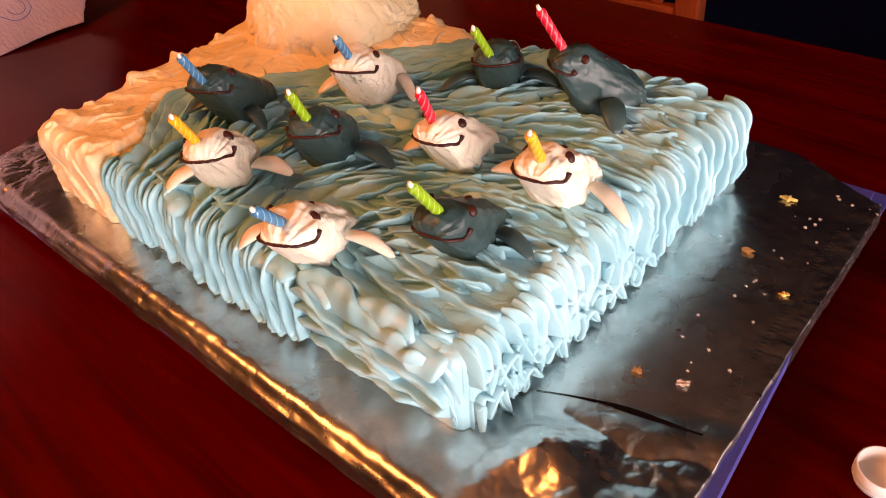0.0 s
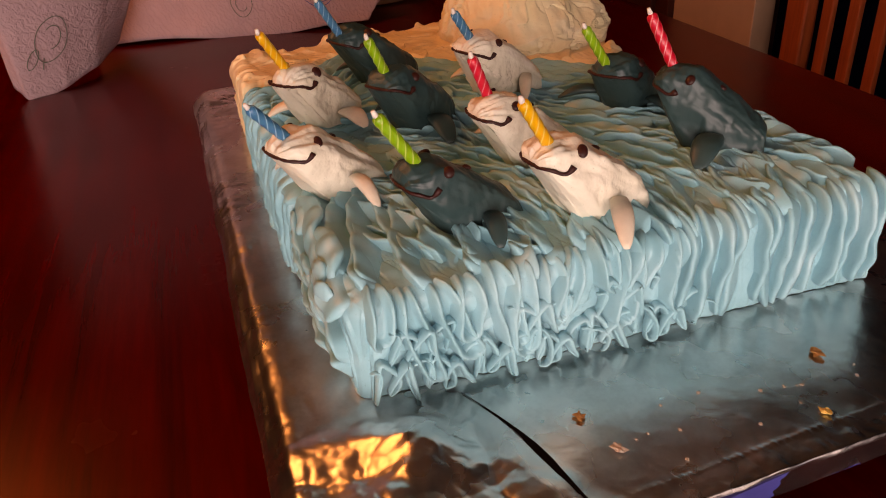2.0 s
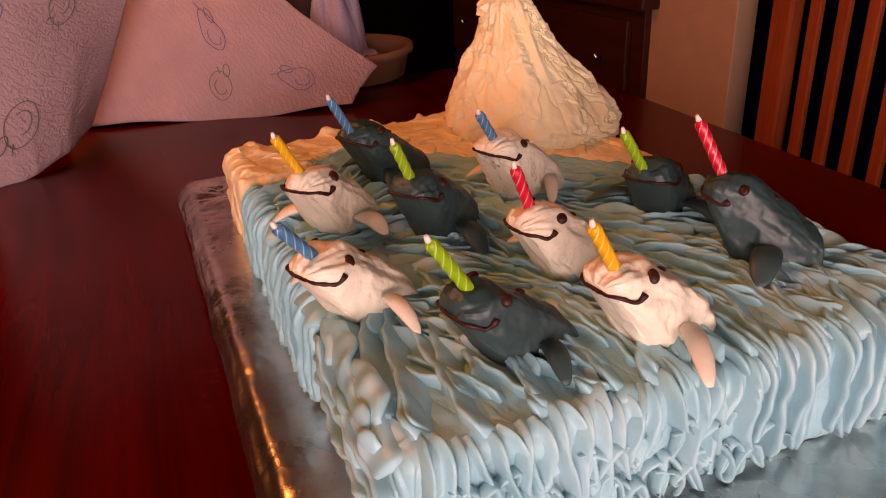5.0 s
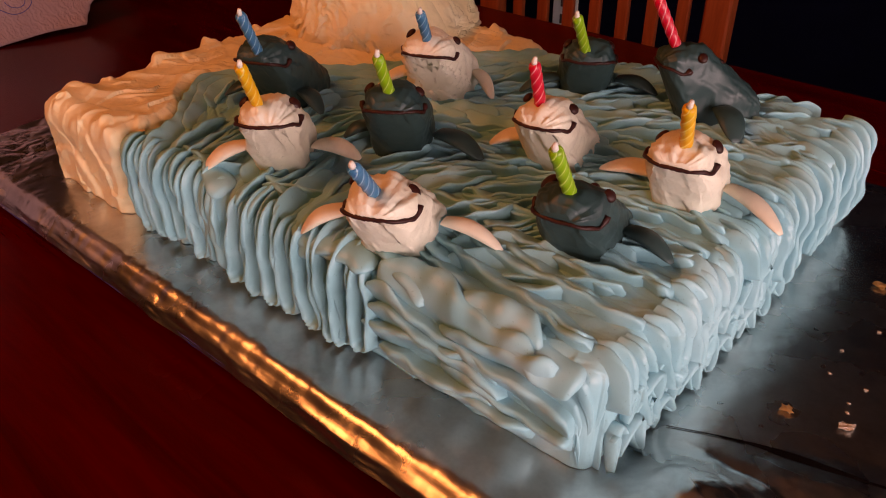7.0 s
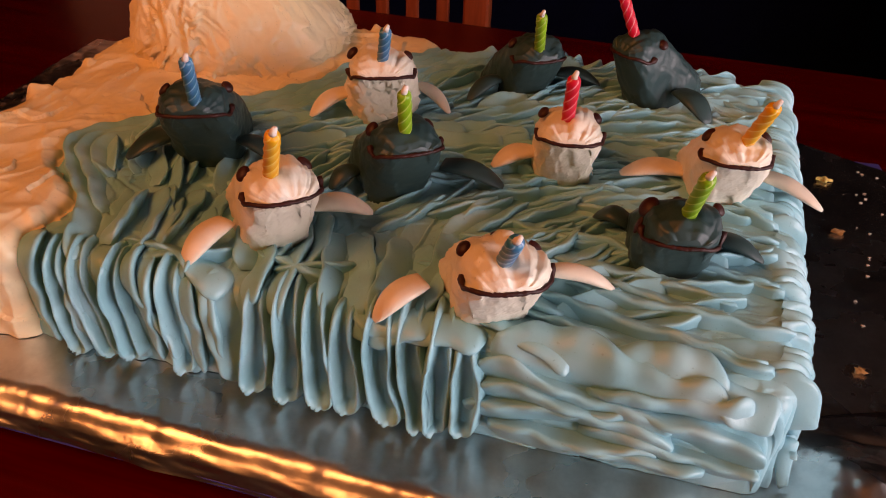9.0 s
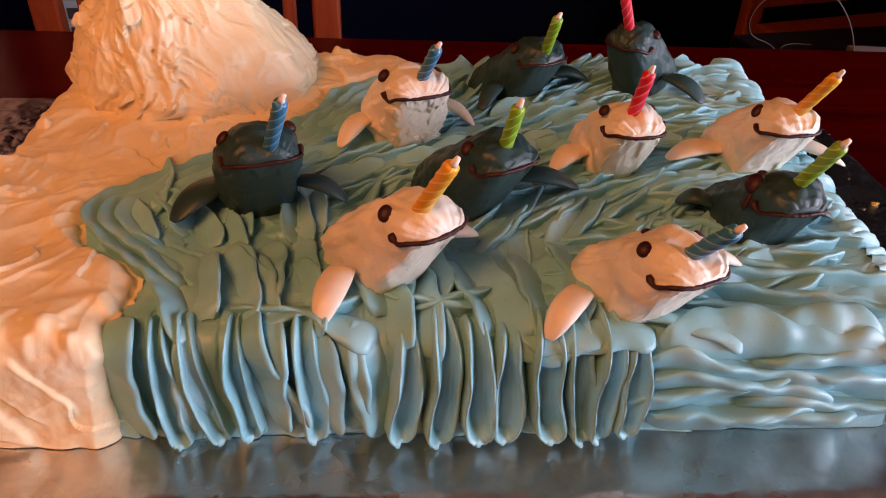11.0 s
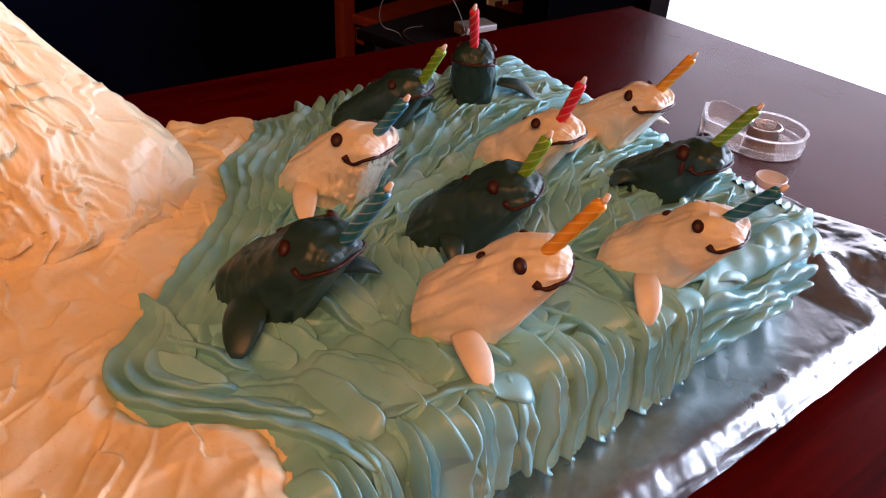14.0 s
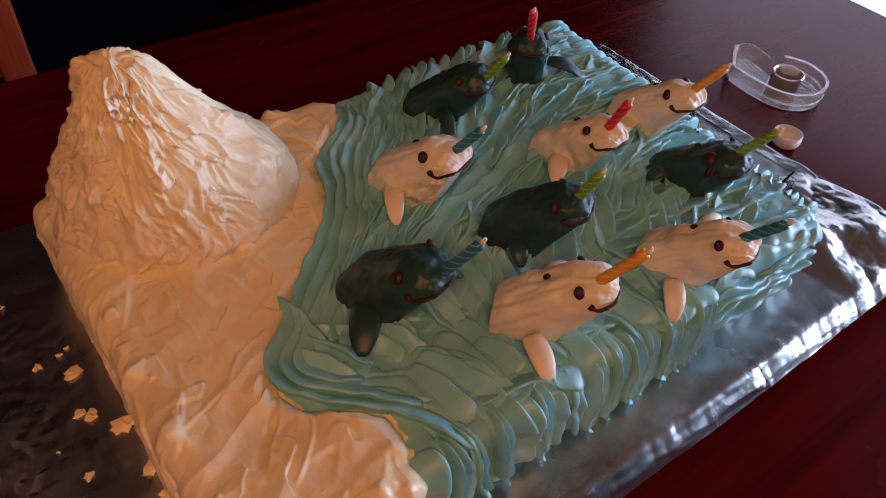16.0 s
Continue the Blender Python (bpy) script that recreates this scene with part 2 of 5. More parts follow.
def box(bm, x0, x1, y0, y1, z0, z1, bevel=0.0):
    r = bmesh.ops.create_cube(bm, size=1.0)
    bmesh.ops.scale(bm, vec=(x1 - x0, y1 - y0, z1 - z0), verts=r["verts"])
    bmesh.ops.translate(bm, vec=((x0 + x1) / 2, (y0 + y1) / 2, (z0 + z1) / 2), verts=r["verts"])
    if bevel:
        edges = list({e for v in r["verts"] for e in v.link_edges})
        bmesh.ops.bevel(bm, geom=edges, offset=bevel, segments=2, affect="EDGES", profile=0.5)


def box_part(name, dims, material, parent=None, label="", bevel=0.002):
    bm = bmesh.new()
    box(bm, *dims, bevel)
    return part(name, bm, material, parent, label, smooth=False)


def tube_into(bm, pts, radii, sides=8, flat=1.0, up=(0, 0, 1), cap=True):
    """A tube along pts, with a radius per point; flat squeezes it along its second axis."""
    pts = [Vector(p) for p in pts]
    rings = []
    for i, p in enumerate(pts):
        d = (pts[min(i + 1, len(pts) - 1)] - pts[max(i - 1, 0)]).normalized()
        s = d.cross(Vector(up))
        s = s.normalized() if s.length > 1e-4 else d.orthogonal().normalized()
        u = s.cross(d)
        r = radii[i] if isinstance(radii, (list, tuple)) else radii
        rings.append([bm.verts.new(p + s * (r * math.cos(2 * math.pi * k / sides)) + u * (r * flat * math.sin(2 * math.pi * k / sides))) for k in range(sides)])
    for a, b in zip(rings, rings[1:]):
        for k in range(sides):
            bm.faces.new((a[k], a[(k + 1) % sides], b[(k + 1) % sides], b[k]))
    if cap:
        bm.faces.new(list(reversed(rings[0])))
        bm.faces.new(rings[-1])


def lathe_into(bm, profile, sides=32, centre=(0, 0, 0), close=False):
    """Turns (radius, height) pairs round the vertical."""
    rings = []
    for r, z in profile:
        rings.append([bm.verts.new((centre[0] + r * math.cos(2 * math.pi * k / sides), centre[1] + r * math.sin(2 * math.pi * k / sides), centre[2] + z)) for k in range(sides)])
    pairs = list(zip(rings, rings[1:])) + ([(rings[-1], rings[0])] if close else [])
    for a, b in pairs:
        for k in range(sides):
            bm.faces.new((a[k], a[(k + 1) % sides], b[(k + 1) % sides], b[k]))
    return rings


def smooth01(x):
    x = np.clip(x, 0, 1)
    return x * x * (3 - 2 * x)


def fbm(x, y, seed, octaves=4):
    """Smooth value noise on arrays, about -1 to 1."""
    rng = np.random.RandomState(seed)
    table = rng.rand(64, 64) * 2 - 1
    out, amp, total = np.zeros_like(x), 1.0, 0.0
    for o in range(octaves):
        xi, yi = np.floor(x).astype(int), np.floor(y).astype(int)
        fx, fy = smooth01(x - xi), smooth01(y - yi)
        v = lambda i, j: table[(xi + i) % 64, (yi + j) % 64]
        out = out + amp * ((v(0, 0) * (1 - fx) + v(1, 0) * fx) * (1 - fy) + (v(0, 1) * (1 - fx) + v(1, 1) * fx) * fy)
        total += amp
        x, y, amp = x * 2.03 + 17.1, y * 2.03 + 5.7, amp * 0.5
    return out / total


# ---------------------------------------------------------------- room
ROOM = dict(x0=-2.4, x1=2.3, y0=-2.5, y1=2.05, z0=FLOOR_Z, z1=1.75)
R = ROOM
tagged(box_part("floor", (R["x0"], R["x1"], R["y0"], R["y1"], R["z0"] - 0.1, R["z0"]), M_FLOOR, bevel=0), "dark wooden floor boards in dim light", "floor", kind="structure")
tagged(box_part("ceiling", (R["x0"], R["x1"], R["y0"], R["y1"], R["z1"], R["z1"] + 0.1), M_CEILING, bevel=0), "unseen ceiling with dim warm light put into its colour", "ceiling", kind="structure")
tagged(box_part("wall_north", (R["x0"], R["x1"], R["y1"], R["y1"] + 0.12, R["z0"], R["z1"]), M_NAVY, bevel=0), "navy wall behind the dining chairs, shade put into its colour", "wall", kind="structure")
tagged(box_part("wall_south", (R["x0"], R["x1"], R["y0"] - 0.12, R["y0"], R["z0"], R["z1"]), M_SHADE_BROWN, bevel=0), "plain wall of the dining room, coloured near-black for shade", "wall", kind="structure")
tagged(box_part("wall_west", (R["x0"] - 0.12, R["x0"], R["y0"], R["y1"], R["z0"], R["z1"]), M_SHADE_BROWN, bevel=0), "plain wall with deep shade put into its colour", "wall", kind="structure")
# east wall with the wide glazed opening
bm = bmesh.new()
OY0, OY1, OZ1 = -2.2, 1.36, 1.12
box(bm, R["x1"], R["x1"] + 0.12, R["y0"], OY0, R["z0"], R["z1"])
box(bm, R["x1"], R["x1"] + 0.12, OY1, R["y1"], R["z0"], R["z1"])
# Lintel hung low, out of view, so the foil reflects dark.
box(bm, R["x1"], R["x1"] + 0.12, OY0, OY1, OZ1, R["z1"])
tagged(part("wall_east", bm, M_SHADE_BROWN, smooth=False), "wall round the wide bright opening, coloured near-black for shade", "wall", kind="structure")
tagged(box_part("backdrop", (2.9, 2.92, -4.2, 3.4, FLOOR_Z - 0.3, 2.6), M_OUTSIDE, bevel=0), "blown-out white daylight outside the opening", "daylight", kind="structure")
# Added screen: blocks daylight from the far chair and fills in black behind.
pier = box_part("shade_pier", (-0.56, 0.56, 0.0, 0.06, R["z0"], R["z1"]), M_SHADE_BLACK, bevel=0)
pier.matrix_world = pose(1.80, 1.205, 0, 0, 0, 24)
tagged(pier, "added black screen that keeps daylight off the far chair", "wall", kind="structure")
# Carries the socket plate; its shade is put into the colour.
tagged(box_part("wall_return", (1.56, 2.05, 1.475, 1.535, R["z0"], R["z1"]), M_SHADE_BLACK, bevel=0), "wall return beside the opening, coloured black for shade", "wall", kind="structure")
tagged(box_part("wall_beige", (-0.80, -0.53, 1.20, 1.26, R["z0"], R["z1"]), M_BEIGE), "beige wall panel beside the dark cabinet", "wall", kind="structure")

# ---------------------------------------------------------------- table
table = empty("dining_table", (0.14, 0.15, FLOOR_Z), -5.8)
tagged(table, "dark red mahogany dining table with a glossy varnished top", "table")
bm = bmesh.new()
box(bm, -0.90, 0.90, -0.57, 0.57, 0.72, 0.75, 0.006)
part("tabletop", bm, M_TABLE, table, smooth=False)
for sy in (-1, 1):
    box_part("apron", (-0.80, 0.80, sy * 0.46 - 0.011, sy * 0.46 + 0.011, 0.63, 0.719), M_TABLE, table)
for sx in (-1, 1):
    box_part("apron", (sx * 0.83 - 0.011, sx * 0.83 + 0.011, -0.43, 0.43, 0.63, 0.719), M_TABLE, table)
for sx in (-1, 1):
    for sy in (-1, 1):
        box_part("leg", (sx * 0.83 - 0.035, sx * 0.83 + 0.035, sy * 0.46 - 0.035, sy * 0.46 + 0.035, 0, 0.719), M_TABLE, table, bevel=0.006)


# ---------------------------------------------------------------- cake board and foil
BOARD = [(-0.205, -0.012), (0.560, -0.068), (0.588, 0.388), (-0.205, 0.452)]


def on_board(u, v):
    (x0, y0), (x1, y1), (x2, y2), (x3, y3) = BOARD
    x = (1 - v) * ((1 - u) * x0 + u * x1) + v * ((1 - u) * x3 + u * x2)
    y = (1 - v) * ((1 - u) * y0 + u * y1) + v * ((1 - u) * y3 + u * y2)
    return x, y


board = empty("cake_board", (0.2, 0.2, TABLE_Z))
DECK = -TABLE_Z
tagged(board, "large cake board of violet-blue card wrapped in crinkled silver foil", "cake board")
u, v = np.meshgrid(np.linspace(0, 1, 40), np.linspace(0, 1, 30), indexing="ij")
bm = bmesh.new()
lo = [bm.verts.new((x - 0.2, y - 0.2, DECK - 0.0185)) for x, y in (on_board(a, b) for a, b in ((0.0, -0.012), (0.9985, -0.012), (0.9985, 1.002), (0.0, 1.002)))]
hi = [bm.verts.new((p.co.x, p.co.y, DECK - 0.0148)) for p in lo]
bm.faces.new(lo[::-1]), bm.faces.new(hi)
for k in range(4):
    bm.faces.new((lo[k], lo[(k + 1) % 4], hi[(k + 1) % 4], hi[k]))
part("card_core", bm, M_BOARD, board, "violet-blue card core", smooth=False)

box_part("support", (-0.34, 0.33, -0.185, 0.165, 0.0, DECK - 0.0187), M_SHADE_BROWN, board, "dark block under the card")

bm = bmesh.new()
box(bm, -0.385, 0.375, -0.190, 0.170, DECK - 0.0147, DECK - 0.0012)
part("tray", bm, M_BOARD, board, smooth=False)
# foil sheet: flat under the cake, crumpled towards its edges, bare corner at the far side
u, v = np.meshgrid(np.linspace(0.0, 1.022, 640), np.linspace(-0.034, 1.0, 400), indexing="ij")
cu, cv = np.clip(u, 0, 1), np.clip(v, 0, 1)
fx, fy = on_board(cu, cv)
over, over_end = (cv - v) * 0.45, (u - cu) * 0.76
edge = np.minimum(np.minimum(cu * 0.76, (1 - cu) * 0.76), np.minimum(cv * 0.45, (1 - cv) * 0.45))
crump = np.abs(fbm(fx * 26, fy * 26, 3, 3)) * 0.0035 + np.abs(fbm(fx * 75, fy * 75, 4, 3)) * 0.0018
near = smooth01(1 - edge / 0.030)
corner = smooth01((0.085 - fy - 0.35 * (0.55 - fx)) / 0.05) * smooth01((fx - 0.435) / 0.04)
left_end = smooth01((-0.06 - fx) / 0.08)
facets = np.abs(fbm(fx * 13 + 3, fy * 13, 5, 2)) * 0.016
fz = 0.0002 + crump * (0.11 + 0.84 * np.maximum(np.maximum(near * 0.45, corner), left_end * 0.8)) + facets * np.maximum(corner, left_end * 0.25)
# a low ridge where the sheet is folded over the near edge, then the wrapped side
fz = fz + 0.0026 * np.exp(-((v - 0.010) / 0.010) ** 2) * (1 + 0.6 * fbm(fx * 24, fy * 10, 8, 3))
roll = smooth01((0.032 - cv) / 0.032)
fz = fz - 0.0085 * roll ** 1.5 + 0.0016 * roll * np.abs(fbm(fx * 12, v * 30 + fx * 14, 18, 2)) + 0.0004 * roll * np.abs(fbm(fx * 34 + v * 60, v * 60, 19, 2))
fz = fz - over * (0.58 + 0.06 * fbm(fx * 20, v * 40, 13, 2)) - over_end
fy = fy - 0.35 * over
fy = fy - smooth01(over / 0.003) * (0.0015 + 0.0015 * fbm(fx * 16, v * 30 + fx * 16, 14, 2) + 0.0005 * np.abs(fbm(fx * 40, v * 90, 15, 2)))
fx = fx + smooth01(over_end / 0.003) * (0.001 + 0.0012 * fbm(u * 60, fy * 50, 16, 3))
# embossed seam parallel to the far end
seam = np.exp(-((fx - (0.549 + 0.055 * fy)) / 0.0011) ** 2) * smooth01((fy - 0.06) / 0.02) * smooth01((0.32 - fy) / 0.02)
fz = fz + seam * 0.0004 * (0.5 + 0.5 * np.sin(fy * 2 * np.pi / 0.0042))
keep = ~((fx - 0.60) * 0.6 + (fy - 0.40) * 1.0 > -0.062)[:-1, :-1] | (fx < 0.49)[:-1, :-1]
me = grid_mesh("foil", np.stack([fx - 0.2, fy - 0.2, fz - TABLE_Z], -1), keep)
finish("foil", me, M_FOIL, board, "crinkled silver aluminium foil")

# dark strip laid on the foil as the shade where one sheet overlaps the next
s = np.linspace(0, 1, 150)
gx, gy = 0.450 + 0.103 * s, 0.048 + 0.024 * s + 0.004 * np.sin(s * 4.0)
gz = np.array([fz.ravel()[np.argmin((fx.ravel() - a) ** 2 + (fy.ravel() - b) ** 2)] for a, b in zip(gx, gy)])
gz = np.convolve(np.pad(gz, 4, mode="edge"), np.ones(9) / 9, "valid")
gap = 0.0006 + 0.0034 * np.exp(-((s - 0.60) / 0.22) ** 2) + 0.0010 * s
edges = [np.stack([gx - 0.2, gy - 0.2 + k * gap * 0.5, gz - TABLE_Z + 0.0009 - abs(k) * 0.0004], -1) for k in (-1, 0, 1)]
me = grid_mesh("slit_shade", np.stack(edges, 1))
finish("slit_shade", me, M_SHADE_BROWN, board, "dark strip laid on the foil as the shade in its overlap")


# ---------------------------------------------------------------- cake
CAKE = [(-0.065, 0.036), (0.421, 0.004), (0.460, 0.334), (-0.043, 0.358)]
LA, LB, TOP, FIL = 0.505, 0.330, 0.066, 0.011
SIDE = TOP + FIL * (math.pi / 2 - 1)
STEP = 0.00070
PAD = SIDE + 0.004
ga = np.arange(-PAD, LA + PAD, STEP)
gb = np.arange(-PAD, LB + PAD, STEP)
A, B = np.meshgrid(ga, gb, indexing="ij")


def cake_surface(a, b, h):
    """From the unrolled sheet (metres over the top, excess down the sides) to the world, h metres proud."""
    u, v = np.clip(a / LA, 0, 1), np.clip(b / LB, 0, 1)
    (x0, y0), (x1, y1), (x2, y2), (x3, y3) = CAKE
    x = (1 - v) * ((1 - u) * x0 + u * x1) + v * ((1 - u) * x3 + u * x2)
    y = (1 - v) * ((1 - u) * y0 + u * y1) + v * ((1 - u) * y3 + u * y2)
    ex = np.where(a < 0, a, np.where(a > LA, a - LA, 0.0))
    ey = np.where(b < 0, b, np.where(b > LB, b - LB, 0.0))
    r = np.hypot(ex, ey)
    nx, ny = ex / np.maximum(r, 1e-9), ey / np.maximum(r, 1e-9)
    q = np.clip(r / FIL, 0, math.pi / 2)
    out = FIL * np.sin(q) - FIL
    fall = FIL * (1 - np.cos(q)) + np.maximum(r - FIL * math.pi / 2, 0)
    z = TOP - fall + 0.003 * smooth01((b / LB - 0.15) / 0.6) * (r < 1e-6)
    z = z + 0.003 * smooth01((np.clip(b, 0, LB) / LB - 0.15) / 0.6) * (r >= 1e-6) * np.clip(1 - fall / TOP, 0, 1)
    nr, nz = np.sin(q), np.cos(q)
    # gather the fillet's inset only where the sheet bends
    px = x + nx * (out + FIL) + nx * nr * h
    py = y + ny * (out + FIL) + ny * nr * h
    pz = np.maximum(z + nz * h, 0.0008)
    return np.stack([px, py, pz], -1), r


rng = random.Random(11)
H = 0.0012 * fbm(A * 40, B * 40, 31, 3)


def stamp(a0, b0, deg, length, width, ridges, amp, bend=0.0, lift=0.002, base=0.0, warp=0.0015, seed=0, tail=0.35, lip=0.0012, foot=0.0):
    """One pull of the spatula: a band with rounded ridges and crisp valleys, laid over what is there."""
    c, s = math.cos(radians(deg)), math.sin(radians(deg))
    reach = length + width
    i0, i1 = np.searchsorted(ga, (a0 - reach, a0 + reach))
    j0, j1 = np.searchsorted(gb, (b0 - reach, b0 + reach))
    if i1 - i0 < 2 or j1 - j0 < 2:
        return
    a, b = A[i0:i1, j0:j1] - a0, B[i0:i1, j0:j1] - b0
    t = a * c + b * s
    d = -a * s + b * c - bend * t * t
    d = d + warp * np.sin(t * 70 + seed * 1.7) + 0.6 * warp * np.sin(t * 160 + seed * 3.1)
    w = width * (0.75 + 0.25 * smooth01(t / (0.3 * length))) * 0.5
    across = np.abs(d) / w
    inside = smooth01((1 - across) / 0.10) * smooth01(t / 0.012) * smooth01((length - t - 0.25 * w * across ** 2) / 0.0025)
    if not inside.any():
        return
    ph = (d / (2 * w) + 0.5) * ridges * math.pi + seed
    ridge = np.abs(np.sin(ph))
    ridge = 0.50 * ridge ** 0.55 + 0.50 * np.mod(ph / math.pi, 1.0) ** 1.4
    along = smooth01(t / length)
    z = base + amp * (0.25 + 0.75 * ridge) * (1 - tail + tail * along) * (0.45 + 0.55 * smooth01(t / (0.25 * length))) + lift * along
    if not foot:
        z = z - 0.35 * amp * smooth01(1 - (length - t) / (0.20 * length))
    z = z + lip * np.exp(-((across - 0.90) / 0.09) ** 2) 
    z = z + foot * np.exp(-((t - length + 0.007) / 0.006) ** 2) * np.clip(1 - across ** 2, 0, 1)
    old = H[i0:i1, j0:j1]
    H[i0:i1, j0:j1] = old * (1 - inside) + (z + 0.22 * old) * inside


def as_mesh(name, grids):
    """One mesh out of several (n, m, 3) grids of points."""
    verts, quads, start = [], [], 0
    for co in grids:
        n, m = co.shape[:2]
        idx = np.arange(n * m).reshape(n, m) + start
        quads.append(np.stack([idx[:-1, :-1], idx[1:, :-1], idx[1:, 1:], idx[:-1, 1:]], -1).reshape(-1, 4))
        verts.append(co.reshape(-1, 3))
        start += n * m
    verts, quads = np.concatenate(verts), np.concatenate(quads)
    me = bpy.data.meshes.new(name)
    me.vertices.add(len(verts))
    me.vertices.foreach_set("co", verts.astype(np.float32).ravel())
    me.loops.add(quads.size)
    me.loops.foreach_set("vertex_index", quads.astype(np.int32).ravel())
    me.polygons.add(len(quads))
    me.polygons.foreach_set("loop_start", np.arange(0, quads.size, 4, dtype=np.int32))
    me.polygons.foreach_set("loop_total", np.full(len(quads), 4, dtype=np.int32))
    me.update(calc_edges=True)
    return me


# across a ribbon: embedded edge, smooth rise, thin lip that overhangs a hollow
LEAF = np.array([(-0.62, -0.45), (-0.44, -0.02), (-0.22, 0.28), (0.02, 0.55), (0.24, 0.80), (0.38, 0.95), (0.46, 1.0), (0.53, 0.98), (0.57, 0.88), (0.555, 0.70), (0.47, 0.38), (0.42, -0.45)])
TOP_RIBBONS, SIDE_RIBBONS = [], []


def ribbon(path, width, amp, flip=1, seed=0.0, base=0.0, blunt=0.6, rise=0.55):
    """A ribbon of icing from a petal tip along a path on the unrolled sheet."""
    path = np.asarray(path, float)
    seg = np.hypot(*np.diff(path, axis=0).T)
    dist = np.concatenate([[0], np.cumsum(seg)])
    n = max(8, int(dist[-1] / 0.0022))
    q = np.linspace(0, dist[-1], n)
    pa, pb = np.interp(q, dist, path[:, 0]), np.interp(q, dist, path[:, 1])
    ta, tb = np.gradient(pa), np.gradient(pb)
    ln = np.hypot(ta, tb)
    ta, tb = ta / ln, tb / ln
    wave = 0.0009 * np.sin(q * 95 + seed * 5) + 0.0006 * np.sin(q * 230 + seed * 11)
    e0, e1 = np.clip(q / (1.2 * width), 0, 1), np.clip((dist[-1] - q) / (blunt * width), 0, 1)
    env = np.sqrt(e0 * (2 - e0)) * np.sqrt(e1 * (2 - e1))
    w = width * (0.88 + 0.12 * np.sin(q * 60 + seed * 3)) * (0.25 + 0.75 * env)
    h = amp * (rise + (1 - rise) * smooth01(q / (0.4 * dist[-1]))) * (0.90 + 0.10 * np.sin(q * 120 + seed * 7)) * np.sqrt(env)
    d = LEAF[None, :, 0] * w[:, None] * flip + wave[:, None]
    lip = np.clip((LEAF[None, :, 1] - 0.6) / 0.4, 0, 1)
    z = base + LEAF[None, :, 1] * h[:, None] + lip * (0.0007 * np.sin(q * 330 + seed * 13))[:, None]
    return cake_surface(pa[:, None] - tb[:, None] * d, pb[:, None] + ta[:, None] * d, z)[0]


def straight(a0, b0, deg, length, bend=0.0):
    t = np.linspace(0, length, 24)
    c, s = math.cos(radians(deg)), math.sin(radians(deg))
    d = bend * t * t
    return np.stack([a0 + t * c - d * s, b0 + t * s + d * c], -1)


def pleat(a0, b0, deg, length, half, amp, bend=0.0, seed=0.0):
    """A fold with raised rims round a long almond hollow and a rounded foot."""
    t, k = np.meshgrid(np.linspace(0, length + 0.25 * half, max(24, int(length / 0.0013))), np.linspace(-1.35, 1.35, 23), indexing="ij")
    w = half * (0.62 + 0.38 * smooth01(t / (0.45 * length))) * (1 + 0.07 * np.sin(t * 140 + seed * 4))
    d = k * half
    away = length - t
    e = np.where(away > w, w - np.abs(d), w - np.hypot(d, np.maximum(w - away, 0)))
    rim = np.exp(-((e - 0.30 * half) / (0.26 * half)) ** 2) * np.where(k < 0, 1.0, 0.80 + 0.15 * np.sin(seed * 9))
    floor = 0.14 * smooth01(e / (0.5 * half))
    z = amp * (np.maximum(rim, floor) * (0.62 + 0.38 * smooth01(t / (0.5 * length))) - 0.75 * smooth01(-e / (0.30 * half)) - 0.05)
    z = z * (0.4 + 0.6 * smooth01(t / 0.008)) + 0.0008 * np.sin(t * 190 + seed)
    z = z + 0.0022 * np.exp(-((away - 0.006) / 0.007) ** 2) * np.clip(e / half, 0, 1)
    c, s = math.cos(radians(deg)), math.sin(radians(deg))
    d = d + bend * t * t + 0.0008 * np.sin(t * 100 + seed * 3)
    return cake_surface(a0 + t * c - d * s, b0 + t * s + d * c, z)[0]


def border(b):
    """Chart position of the edge between the cream snow and the blue sea."""
    y = b
    pts = ((-0.08, 0.098), (-0.02, 0.101), (0.0, 0.101), (0.014, 0.106), (0.035, 0.106), (0.052, 0.088), (0.068, 0.066), (0.085, 0.058), (0.105, 0.060), (0.125, 0.076), (0.155, 0.108), (0.175, 0.134), (0.205, 0.162), (0.232, 0.177), (0.265, 0.187), (0.285, 0.212), (0.31, 0.238), (0.43, 0.246))
    return np.interp(y, [p[0] for p in pts], [p[1] for p in pts])


# loose strokes all over the sea
for k in range(620):
    b0 = rng.uniform(0.0, LB)
    a0 = rng.uniform(float(border(b0)), LA)
    f = (a0 - float(border(b0))) / (LA - float(border(b0)))
    tangent = math.degrees(math.atan2(0.04, float(border(b0 + 0.02)) - float(border(b0 - 0.02))))
    deg = tangent * (1 - f) ** 1.2 - 6 * f + rng.gauss(0, 15)
    if b0 < 0.055:
        deg = -70 - 20 * rng.random() if a0 < 0.36 else rng.gauss(-10, 10)
    stamp(a0, b0, deg + rng.choice((0, 0, 180)), rng.uniform(0.030, 0.075), rng.uniform(0.0095, 0.0165), 1, rng.uniform(0.0080, 0.0120), rng.gauss(0, 7), rng.uniform(0.0, 0.0025), -0.003, 0.0011, rng.uniform(-0.3, 0.7), 0.2, 0.0018)
# waves that follow the snow's edge, one behind the other
behind = A - border(B)
perp = behind / np.sqrt(1 + ((border(B + 0.01) - border(B - 0.01)) / 0.02) ** 2)
ph = perp / 0.0102 * math.pi + 2.0 * fbm(A * 14, B * 14, 33, 2) + 0.7 * fbm(A * 55, B * 55, 34, 2)
